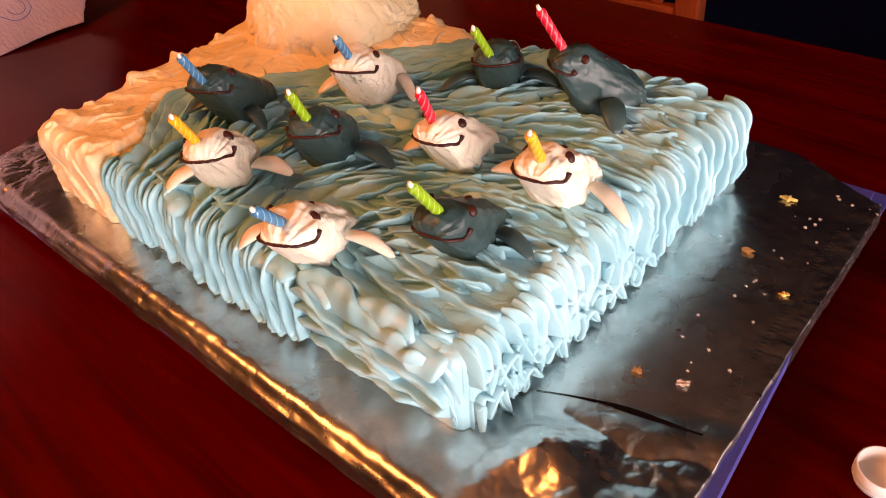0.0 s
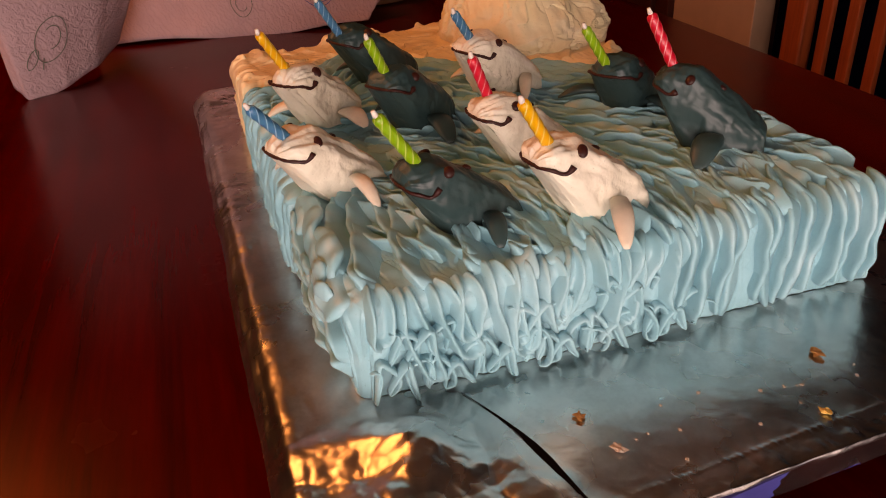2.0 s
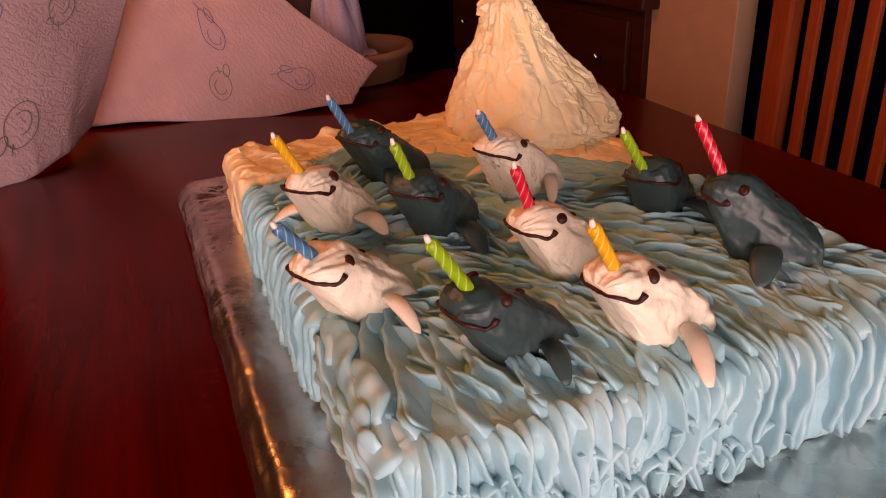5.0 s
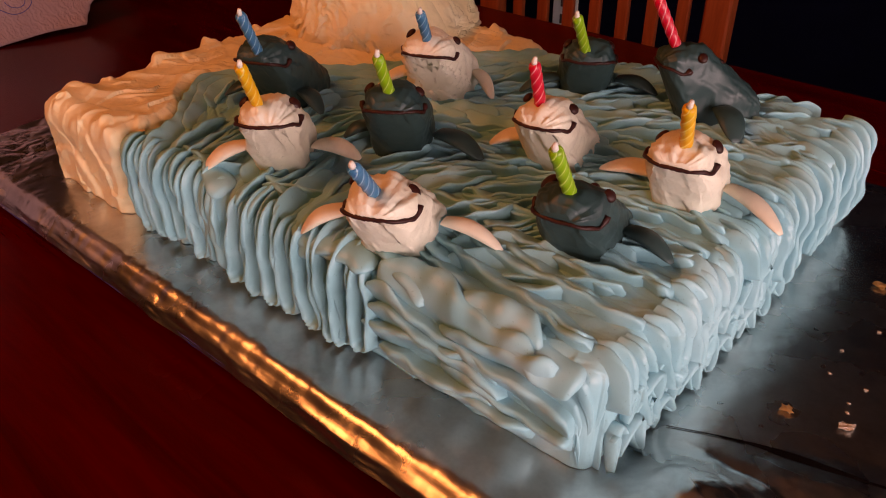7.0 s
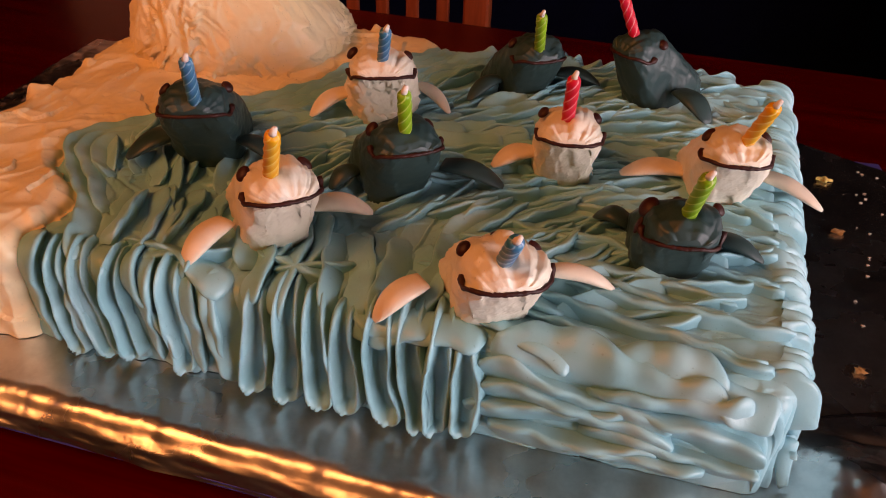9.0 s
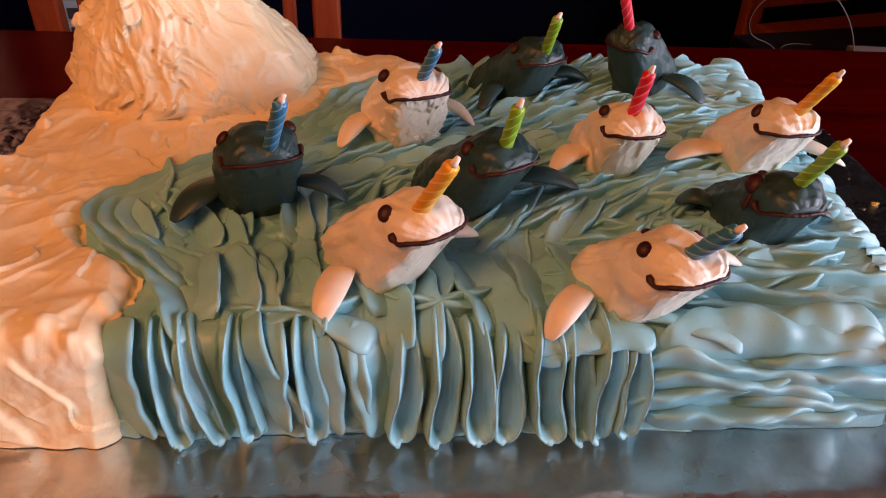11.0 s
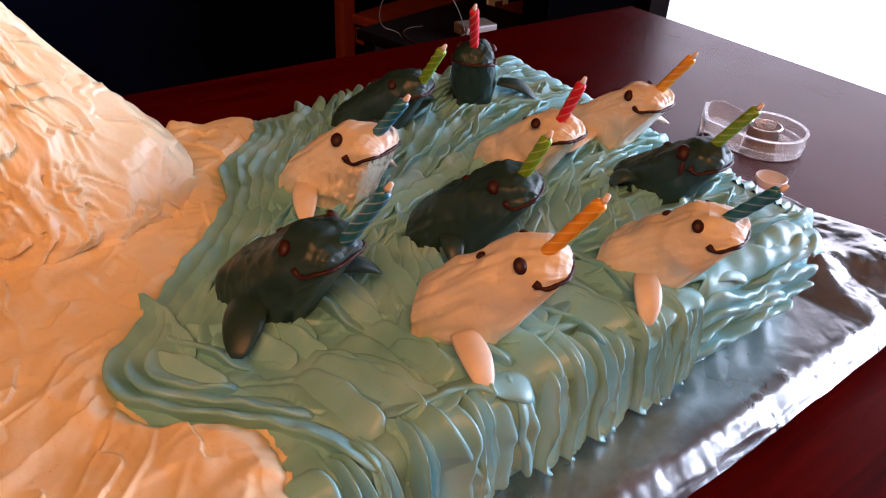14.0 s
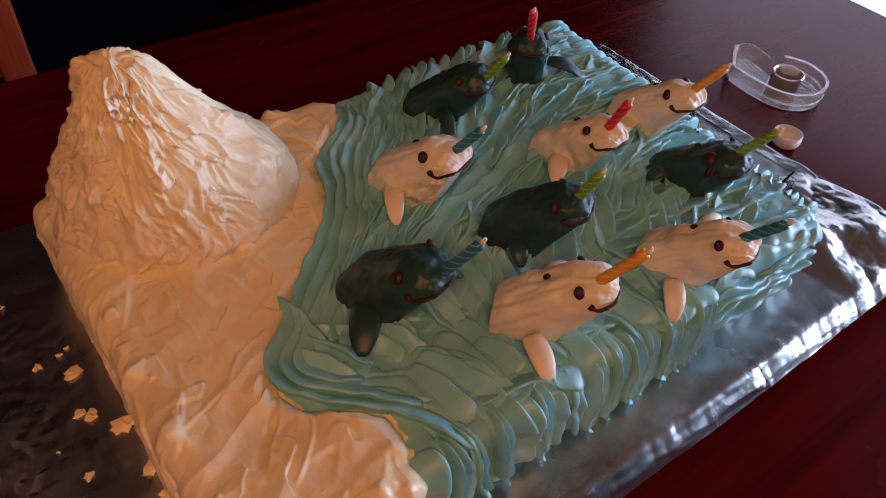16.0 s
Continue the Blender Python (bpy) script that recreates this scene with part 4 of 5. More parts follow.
def body_point(x, ang, chin=-0.014):
    """A point of the body's skin; ang is 0 at the crown and grows to the figure's left."""
    t, jaw, low, w = body_shape(x, chin)
    side, q = math.copysign(1, math.sin(ang)), abs(math.atan2(math.sin(ang), math.cos(ang))) / math.pi
    if q <= 0.5:
        c, s_ = math.sin(q * math.pi), math.cos(q * math.pi)
        return Vector((x, side * w * c ** 0.80, jaw + (t - jaw) * s_ ** 0.82))
    q = (q - 0.5) * 2
    c, s_ = math.cos(q * math.pi / 2), math.sin(q * math.pi / 2)
    return Vector((x, side * w * c ** 0.72, jaw + (low - jaw) * s_ ** 0.85))


def blob(bm, at, normal, size, slot, squash=0.5):
    r = bmesh.ops.create_uvsphere(bm, u_segments=14, v_segments=9, radius=1.0)
    q = Vector(normal).normalized().to_track_quat("Z", "Y").to_matrix().to_4x4()
    m = Matrix.Translation(at) @ q @ Matrix.Diagonal((size[0], size[1], size[0] * squash, 1))
    bmesh.ops.transform(bm, matrix=m, verts=r["verts"])
    for f in {f for v in r["verts"] for f in v.link_faces}:
        f.material_index = slot


def narwhal(at, heading, dark, fins, seed, wide=1.0, drip=False, chin=-0.014, crumbly=False):
    """One figure, all in one mesh: body, fins, eyes, blow hole and mouth."""
    rnd = random.Random(seed)
    hx, hy = Vector(heading).normalized()
    place = Matrix(((hx, -hy, 0, at[0]), (hy, hx, 0, at[1]), (0, 0, 1, at[2]), (0, 0, 0, 1)))
    inv = place.inverted()
    bm = bmesh.new()
    n, sides = 84, 88

    def skin(x, ang):
        """A point of the lumpy icing over the body, and the way out of it."""
        p = body_point(x, ang, chin)
        p.y *= wide
        flow = noise.noise(Vector((x * 34, ang * 1.9 + 3 * seed, seed * 7.7)))
        lump = noise.noise(Vector((p.x * 75, p.y * 75, p.z * 75 + seed * 2.1)))
        comb = abs(noise.noise(Vector((x * 46 + ang * 0.8, ang * (5.5 if not dark else 4.0), seed * 3.3))))
        fine = noise.noise(Vector((p.x * 260, p.y * 260, p.z * 200 + seed)))
        amp = 0.0030 if not dark else 0.0018
        comb_chin = abs(noise.noise(Vector((p.y * 170 + p.z * 50, p.x * 20, seed * 5.1)))) if p.z < body_shape(x)[1] - 0.002 and x > -0.01 else 0.0
        crumbs = 0.0040 * noise.noise(p * 300) + 0.0025 * noise.noise(p * 620) if crumbly and comb_chin else 0.0
        mid = Vector((p.x - 0.004 if x > 0.01 else p.x, 0, p.z * 0.5))
        out = (p - mid).normalized()
        return p + out * (amp * flow + amp * 0.8 * (0.35 - comb) + 0.0022 * lump - (0.0046 if not dark else 0.0040) * comb_chin + crumbs + (0.0006 if not dark else 0.0009) * fine), out

    xs = [-0.0515 + 0.0770 * (0.5 - 0.5 * math.cos(math.pi * (0.06 + 0.94 * i / n))) for i in range(n + 1)]
    rings = [[bm.verts.new(skin(x, 2 * math.pi * k / sides)[0]) for k in range(sides)] for x in xs]
    for a, b in zip(rings, rings[1:]):
        for k in range(sides):
            bm.faces.new((a[k], b[k], b[(k + 1) % sides], a[(k + 1) % sides]))
    bm.faces.new(rings[0])
    bm.faces.new(rings[-1][::-1])
    # eyes and blow hole
    for sgn in (-1, 1):
        big = 1.45 if drip and sgn < 0 else 1
        at_eye, out = skin(0.001, sgn * math.asin((0.0158 / body_shape(0.001)[3]) ** (1 / 0.80)))
        face = Vector((0.30, sgn * 0.62, 0.72))
        blob(bm, at_eye + face * 0.0006, face, (0.0034 * big * rnd.uniform(0.9, 1.1), 0.0040 * big * rnd.uniform(0.9, 1.15)), 2, 0.62)
    if drip:
        blob(bm, Vector((0.004, -0.0200, 0.040)), (0.3, -0.9, 0.3), (0.0020, 0.0052), 2, 0.6)
    at_hole, out = skin(-0.019, 0.05)
    blob(bm, at_hole + out * 0.0003, (-0.4, 0, 0.9), (0.0026, 0.0030), 2, 0.6)
    # mouth: a piped line along the jaw, round the snout, turned up at its ends
    pts, rads = [], []
    w_tip = body_shape(0.0252)[3] * wide
    for i in range(49):
        f = -1 + 2 * i / 48
        if abs(f) > 0.5:
            x = 0.0252 - 0.0165 * ((abs(f) - 0.5) / 0.5) ** 1.25
            up = 0.34 * max(0, (abs(f) - 0.84) / 0.16) ** 1.5
            p, out = skin(x, math.copysign(math.pi / 2 - up, f))
            pts.append(p + Vector((out.x * 0.3 + 0.2, out.y, 0.1)).normalized() * 0.0008)
        else:
            mid = (skin(0.0252, math.pi / 2)[0] + skin(0.0252, -math.pi / 2)[0]) / 2
            pts.append(Vector((0.0262 - 0.0012 * (f / 0.5) ** 2, f / 0.5 * w_tip, mid.z + 0.0004 * rnd.uniform(-1, 1))))
        rads.append(0.00115 * rnd.uniform(0.85, 1.2) * (1.7 if i in (0, 1, 47, 48) else 1))
    for _ in range(2):
        pts = [pts[0]] + [(a + 2 * b + c) / 4 for a, b, c in zip(pts, pts[1:], pts[2:])] + [pts[-1]]
    first = len(bm.faces)
    tube_into(bm, pts, rads, 8)
    bm.faces.ensure_lookup_table()
    for f in bm.faces[first:]:
        f.material_index = 2
    # fins: tapering leaves pressed into the icing
    for root, tip, wdt in fins:
        a, b = inv @ Vector(root), inv @ Vector(root).lerp(Vector(tip), 0.80)
        d = b - a
        side = d.cross(Vector((0, 0, 1))).normalized()
        up = side.cross(d).normalized()
        first = len(bm.faces)
        rr = []
        for i in range(15):
            f = i / 14
            c = a.lerp(b, f) + up * 0.004 * math.sin(math.pi * f)
            wide_f = wdt * 0.46 * max(0.03, math.sin(math.pi * (0.22 + 0.76 * f)) ** 0.5)
            th_f = 0.0036 * max(0.12, math.sin(math.pi * min(1, 0.14 + 0.86 * f)) ** 0.6)
            rr.append([bm.verts.new(c + side * (wide_f * math.cos(2 * math.pi * k / 14)) + up * (th_f * math.sin(2 * math.pi * k / 14))) for k in range(14)])
        for r0, r1 in zip(rr, rr[1:]):
            for k in range(14):
                bm.faces.new((r0[k], r0[(k + 1) % 14], r1[(k + 1) % 14], r1[k]))
        bm.faces.new(rr[0][::-1]), bm.faces.new(rr[-1])
        bm.faces.ensure_lookup_table()
        for f in bm.faces[first:]:
            f.material_index = 1
    bmesh.ops.recalc_face_normals(bm, faces=bm.faces)
    me = bpy.data.meshes.new("narwhal_figure")
    bm.to_mesh(me)
    bm.free()
    for m in ((M_SLATE, M_SLATE, M_CHOC) if dark else (M_WHITE, M_FIN, M_CHOC)):
        me.materials.append(m)
    me.polygons.foreach_set("use_smooth", [True] * len(me.polygons))
    ob = new("narwhal_figure", me)
    ob.matrix_world = place
    text = "dark slate-blue iced narwhal figure with a chocolate smile" if dark else "white iced narwhal figure with chocolate eyes and pale fins"
    tagged(ob, text, "cake figure", "narwhal figures on the cake")
    return ob


def candle(base, tip, colour):
    base, tip = Vector(base), Vector(tip)
    axis = (tip - base).normalized()
    root = empty("candle")
    root.matrix_world = Matrix.Translation(base - axis * 0.010) @ axis.to_track_quat("Z", "Y").to_matrix().to_4x4()
    tagged(root, colour.replace("red", "pink-red") + " spiral-striped birthday candle stuck in a narwhal's forehead", "candle", "birthday candles on the cake")
    length = (tip - base).length + 0.010
    bm = bmesh.new()
    n, sides = 60, 20
    rings = []
    for i in range(n + 1):
        z = (length - 0.0035) * i / n
        ring = []
        for k in range(sides):
            th0 = 2 * math.pi * k / sides
            r = 0.00365 + 0.00022 * math.sin(4 * th0 - z * 2 * math.pi / 0.0075)
            ring.append(bm.verts.new((r * math.cos(th0), r * math.sin(th0), z)))
        rings.append(ring)
    for a, b in zip(rings, rings[1:]):
        for k in range(sides):
            bm.faces.new((a[k], a[(k + 1) % sides], b[(k + 1) % sides], b[k]))
    bm.faces.new(rings[0][::-1]), bm.faces.new(rings[-1])
    part("stick", bm, M_CANDLE[colour], root)
    bm = bmesh.new()
    lathe_into(bm, [(0.00375, length - 0.0036), (0.00355, length - 0.0014), (0.0027, length - 0.0004), (0.0010, length + 0.0001), (0.0002, length + 0.0002)], 16)
    part("wax_tip", bm, M_CANDLE[colour], root)
    bm = bmesh.new()
    tube_into(bm, [(0, 0, length), (0.0002, 0, length + 0.0015), (0.0010, 0.0004, length + 0.0042)], [0.0019, 0.0017, 0.0012], 7)
    part("wick", bm, M_WICK, root, "unlit cotton wick")
    return root


Z0 = 0.0476
FIGURES = [
    # eyes' middle, heading, dark, candle base, candle tip, colour, fins, width
    ((0.099, 0.115, 0.121), (0.28, -0.96), True, (0.106, 0.100, 0.116), (0.118, 0.077, 0.156), "blue", [((0.118, 0.124, 0.088), (0.152, 0.113, 0.076), 0.015), ((0.076, 0.132, 0.084), (0.044, 0.097, 0.073), 0.023)], 1.08),
    ((0.1875, 0.198, 0.1195), (0.27, -0.96), False, (0.192, 0.184, 0.121), (0.200, 0.165, 0.149), "blue", [((0.160, 0.214, 0.086), (0.136, 0.177, 0.075), 0.017), ((0.206, 0.226, 0.090), (0.238, 0.207, 0.075), 0.012)], 1.10),
    ((0.2795, 0.2695, 0.112), (0.50, -0.86), True, (0.286, 0.252, 0.112), (0.287, 0.230, 0.145), "green", [((0.298, 0.286, 0.085), (0.340, 0.286, 0.077), 0.017), ((0.258, 0.270, 0.083), (0.236, 0.228, 0.076), 0.015)], 0.98),
    ((0.360, 0.271, 0.121), (-0.72, -0.69), True, (0.351, 0.263, 0.122), (0.335, 0.250, 0.161), "red", [((0.387, 0.268, 0.088), (0.412, 0.234, 0.075), 0.021)], 0.86),
    ((0.1755, 0.044, 0.118), (0.62, -0.79), False, (0.177, 0.034, 0.117), (0.191, 0.013, 0.155), "yellow", [((0.143, 0.047, 0.081), (0.129, 0.009, 0.068), 0.018), ((0.182, 0.072, 0.082), (0.223, 0.080, 0.076), 0.019)], 0.94),
    ((0.2235, 0.1075, 0.117), (0.53, -0.85), True, (0.229, 0.096, 0.117), (0.232, 0.082, 0.149), "green", [((0.244, 0.126, 0.086), (0.291, 0.121, 0.076), 0.019), ((0.196, 0.116, 0.082), (0.181, 0.092, 0.076), 0.015)], 1.02),
    ((0.3145, 0.150, 0.1135), (0.10, -1.0), False, (0.313, 0.140, 0.113), (0.314, 0.126, 0.148), "red", [((0.296, 0.165, 0.082), (0.265, 0.142, 0.076), 0.019)], 0.92),
    ((0.406, 0.1425, 0.1165), (0.08, -1.0), False, (0.408, 0.131, 0.116), (0.413, 0.109, 0.151), "yellow", [((0.426, 0.166, 0.084), (0.474, 0.140, 0.073), 0.014), ((0.387, 0.166, 0.080), (0.339, 0.154, 0.077), 0.021)], 0.95),
    ((0.293, 0.0145, 0.1095), (0.34, -0.94), False, (0.295, 0.005, 0.109), (0.302, -0.019, 0.139), "blue", [((0.257, 0.020, 0.082), (0.232, -0.004, 0.065), 0.017), ((0.312, 0.039, 0.084), (0.357, 0.043, 0.074), 0.012)], 0.97),
    ((0.375, 0.0725, 0.107), (0.09, -1.0), True, (0.376, 0.062, 0.109), (0.377, 0.038, 0.146), "green", [((0.394, 0.098, 0.078), (0.433, 0.086, 0.071), 0.014), ((0.354, 0.098, 0.080), (0.330, 0.106, 0.077), 0.016)], 0.98),
]
for k, (eyes, heading, dark, cb, ct, colour, fins, wide) in enumerate(FIGURES):
    narwhal((eyes[0], eyes[1], eyes[2] - Z0), heading, dark, fins, k + 1, wide, drip=(k == 9), chin=-0.003 if k in (1, 3) else -0.009, crumbly=(k == 1))
    candle(cb, ct, colour)


# ---------------------------------------------------------------- crumbs on the foil
def crumb(x, y, size, material, text, z=0.0015):
    bm = bmesh.new()
    r = bmesh.ops.create_icosphere(bm, subdivisions=2, radius=size)
    for v_ in bm.verts:
        k = 1 + 1.3 * noise.noise(v_.co * (1.9 / size) + Vector((x * 90, y * 90, 0)))
        v_.co = Vector((v_.co.x * k, v_.co.y * k * 0.8, v_.co.z * k * 0.30))
    ob = part("crumb", bm, material, smooth=False)
    ob.location = (x, y, z + size * 0.2)
    tagged(ob, text, "crumb", "crumbs on the foil")


YC, WC, BC = "small yellow sponge cake crumb on the foil", "small smear of white icing on the foil", "small brown cake crumb on the foil"
crumb(0.521, 0.324, 0.0046, M_CRUMB, YC)
crumb(0.554, 0.213, 0.0028, M_CRUMB, YC)
crumb(0.516, 0.246, 0.0040, M_CRUMBO, BC)
crumb(0.498, 0.096, 0.0032, M_CRUMBO, BC)
crumb(0.527, 0.101, 0.0038, M_CRUMBW, WC)
for k in range(30):
    cx, cy = rng.choice(((0.545, 0.31), (0.54, 0.245), (0.525, 0.20), (0.52, 0.15), (0.527, 0.12), (0.57, 0.34)))
    crumb(cx + rng.gauss(0, 0.010), cy + rng.gauss(0, 0.014), rng.uniform(0.0005, 0.0013), M_CRUMBW, WC, 0.0006)
for k in range(10):
    crumb(-0.10 + rng.gauss(0, 0.02), 0.20 + rng.gauss(0, 0.07), rng.uniform(0.001, 0.004), M_SNOW, "small blob of cream icing on the foil")

for k in range(6):
    crumb(-0.076 - rng.uniform(0.0, 0.018), 0.10 + 0.032 * k + rng.gauss(0, 0.006), rng.uniform(0.003, 0.007), M_SNOW, "flat smear of cream icing on the foil", 0.0012)

# ---------------------------------------------------------------- tape dispenser and cap
disp = empty("tape_dispenser", (0.742, 0.182, TABLE_Z))
tagged(disp, "empty clear plastic adhesive tape dispenser lying on the table", "tape dispenser")
# outline: three quarters round the drum, along to the blunt beak and back in to the hub
DRUM = [(0.044 * math.cos(radians(a_)), 0.044 * math.sin(radians(a_))) for a_ in range(38, -181, -7)]
BEAK = [(-0.043, 0.020), (-0.041, 0.040), (-0.038, 0.053), (-0.016, 0.068), (0.008, 0.079), (0.018, 0.078), (0.027, 0.070), (0.022, 0.050), (0.014, 0.030)]


def strip(name, line, z0, z1, thick, parent, text=""):
    """A thin upright or flat band of clear plastic along a line."""
    bm = bmesh.new()
    pts = [Vector((x, y, 0)) for x, y in line]
    rings = []
    for k, p in enumerate(pts):
        d = (pts[min(k + 1, len(pts) - 1)] - pts[max(k - 1, 0)]).normalized()
        n_ = Vector((d.y, -d.x, 0)) * (thick / 2)
        rings.append([bm.verts.new((q.x, q.y, z)) for q, z in ((p - n_, z0), (p - n_, z1), (p + n_, z1), (p + n_, z0))])
    for a, b in zip(rings, rings[1:]):
        for k in range(4):
            bm.faces.new((a[k], a[(k + 1) % 4], b[(k + 1) % 4], b[k]))
    bm.faces.new(rings[0][::-1]), bm.faces.new(rings[-1])
    return part(name, bm, M_CLEAR, parent, text, smooth=False)


strip("shell", DRUM + BEAK, 0.0016, 0.0225, 0.0012, disp)
strip("flange", DRUM + BEAK[:5], 0.0226, 0.0236, 0.0042, disp)
strip("seam_rib", DRUM + BEAK[:3], 0.0085, 0.0098, 0.0026, disp)
bm = bmesh.new()
low = [bm.verts.new((x * 0.985, y * 0.985, 0.0004)) for x, y in DRUM + BEAK]
high = [bm.verts.new((v_.co.x, v_.co.y, 0.0015)) for v_ in low]
bm.faces.new(low), bm.faces.new(high[::-1])
for k in range(len(low)):
    bm.faces.new((low[k], high[k], high[(k + 1) % len(low)], low[(k + 1) % len(low)]))
part("side_plate", bm, M_CLEAR, disp, smooth=False)
bm = bmesh.new()
lathe_into(bm, [(0.0165, 0.0016), (0.0165, 0.0215), (0.0180, 0.0225), (0.0195, 0.0215), (0.0180, 0.0200), (0.0178, 0.0016)], 40, (0.006, 0.004, 0), True)
part("hub", bm, M_CLEAR, disp)
bm = bmesh.new()
for i in range(9):
    box(bm, -0.0365 + 0.0052 * i, -0.0340 + 0.0052 * i, 0.0555 + 0.0030 * i, 0.0580 + 0.0030 * i, 0.0030, 0.0222)
part("cutter", bm, M_CLEAR, disp, "toothed plastic cutter", smooth=False)
cap_ob = empty("bottle_cap", (0.646, 0.121, TABLE_Z))
tagged(cap_ob, "small white translucent plastic cap lying on the table", "cap")
bm = bmesh.new()
lathe_into(bm, [(0.0002, 0.001), (0.0130, 0.001), (0.0148, 0.0025), (0.0156, 0.0150), (0.0145, 0.0154), (0.0134, 0.004), (0.0002, 0.0032)], 40)
part("shell", bm, M_CAP, cap_ob)
bm = bmesh.new()
for i in range(2):
    lathe_into(bm, [(0.0155, 0.0055 + 0.004 * i), (0.0160, 0.0060 + 0.004 * i), (0.0155, 0.0065 + 0.004 * i)], 40)
part("thread", bm, M_CAP, cap_ob)


# ---------------------------------------------------------------- paper towels
towel = empty("paper_towels", (-0.55, 0.0, TABLE_Z))
tagged(towel, "loose sheet of white paper towels printed with pears and apples, dim pinkish light in their colour", "paper towel")


def curtain(name, base, top, bulge, seed, n=110, m=70):
    """A standing sheet between a base line and a top line, swelling towards the room."""
    f, g = np.meshgrid(np.linspace(0, 1, n), np.linspace(0, 1, m), indexing="ij")
    line = lambda pts, k: np.interp(f, np.linspace(0, 1, len(pts)), [p[k] for p in pts])
    co = np.stack([(1 - g) * line(base, k) + g * line(top, k) for k in range(3)], -1)
    for _ in range(14):
        co[1:-1] = 0.25 * co[:-2] + 0.5 * co[1:-1] + 0.25 * co[2:]
    co[..., 0] += bulge * np.sin(f * math.pi) * (0.6 + 0.4 * g) + 0.004 * fbm(f * 6, g * 4, seed, 3)
    co[..., 1] += 0.004 * fbm(f * 6 + 9, g * 4, seed + 1, 3)
    co[..., 2] += 0.004 * np.sin(f * 9 + seed) * (1 - g)
    co[..., 0] += 0.55
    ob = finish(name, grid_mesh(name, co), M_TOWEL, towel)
    ob.modifiers.new("thickness", "SOLIDIFY").thickness = 0.0012
    return ob, co


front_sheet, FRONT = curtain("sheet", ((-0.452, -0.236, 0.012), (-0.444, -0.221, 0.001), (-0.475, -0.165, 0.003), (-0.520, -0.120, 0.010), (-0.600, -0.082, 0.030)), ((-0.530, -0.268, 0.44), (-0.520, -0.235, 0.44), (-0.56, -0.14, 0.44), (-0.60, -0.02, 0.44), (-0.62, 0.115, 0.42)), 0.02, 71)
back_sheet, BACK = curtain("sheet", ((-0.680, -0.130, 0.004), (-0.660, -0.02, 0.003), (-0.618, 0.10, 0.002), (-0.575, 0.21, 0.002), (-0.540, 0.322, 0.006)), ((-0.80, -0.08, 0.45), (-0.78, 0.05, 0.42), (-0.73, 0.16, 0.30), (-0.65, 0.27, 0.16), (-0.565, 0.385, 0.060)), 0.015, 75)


def on_towel(co, ff, gg):
    i, j = min(int(ff * (co.shape[0] - 1)), co.shape[0] - 2), min(int(gg * (co.shape[1] - 1)), co.shape[1] - 2)
    p, q, r = (Vector(co[i, j]), Vector(co[i + 1, j]), Vector(co[i, j + 1]))
    du, dv = (q - p).normalized(), (r - p).normalized()
    n_ = du.cross(dv).normalized()
    return p, du, dv, n_ if n_.x > 0 else -n_


def print_fruit(sheet, co, ff, gg, size, pear, material, turn):
    """A line drawing of a pear or an apple, printed on the sheet."""
    p, du, dv, n_ = on_towel(co, ff, gg)
    bm = bmesh.new()
    loops = []
    ring = []
    for i in range(29):
        th0 = 2 * math.pi * i / 28
        r = 1.0 + (0.75 * max(0, math.cos(th0)) ** 3 - 0.18 * abs(math.sin(th0)) if pear else 0.10 * math.cos(2 * th0))
        ring.append((r * math.cos(th0), 0.85 * math.sin(th0)))
    loops.append(ring)
    loops.append([(1.7 + 0.5 * q, 0.15 * q * q) for q in (0, 0.35, 0.7, 1.0)] if pear else [(0.9 + 0.5 * q, 0.2 * q) for q in (0, 0.4, 1.0)])
    loops.append([(1.2 + 0.5 * math.cos(a_), -0.5 + 0.25 * math.sin(a_)) for a_ in np.linspace(0, 6.28, 10)])
    loops.append([(0.55 * math.cos(a_) - 0.1, 0.45 * math.sin(a_)) for a_ in np.linspace(0.4, 4.4, 12)])
    c, s_ = math.cos(turn), math.sin(turn)
    for lp in loops:
        tube_into(bm, [p + n_ * 0.0017 + du * (1.3 * size * (x * c - y * s_)) + dv * (1.3 * size * (x * s_ + y * c)) for x, y in lp], 0.0006, 5, 1.0, tuple(n_))
    part("printed_fruit", bm, material, sheet, "faint printed fruit outline")


for sh, co, ff, gg, size, pear, mt, turn in ((front_sheet, FRONT, 0.42, 0.50, 0.017, True, M_PRINTB, 3.3), (front_sheet, FRONT, 0.46, 0.17, 0.022, False, M_PRINTG, 4.0), (front_sheet, FRONT, 0.72, 0.47, 0.018, False, M_PRINTG, 4.4), (back_sheet, BACK, 0.52, 0.46, 0.018, True, M_PRINTB, 2.2), (back_sheet, BACK, 0.54, 0.20, 0.017, False, M_PRINTG, 1.6), (back_sheet, BACK, 0.80, 0.36, 0.018, True, M_PRINTB, 3.1), (front_sheet, FRONT, 0.30, 0.82, 0.018, True, M_PRINTB, 0.3)):
    print_fruit(sh, co, ff, gg, size, pear, mt, turn)

# ---------------------------------------------------------------- tub with laundry behind the towels
tub = empty("plastic_tub", (-0.775, 0.40, TABLE_Z))
tagged(tub, "shallow cream plastic tub holding crumpled cloths on the table", "tub")
bm = bmesh.new()
prof = [(0.10, 0.001), (0.118, 0.004), (0.128, 0.045), (0.138, 0.050), (0.138, 0.062), (0.130, 0.062), (0.122, 0.050), (0.112, 0.010), (0.002, 0.008)]
lathe_into(bm, prof, 48)
part("shell", bm, M_TUB, tub)


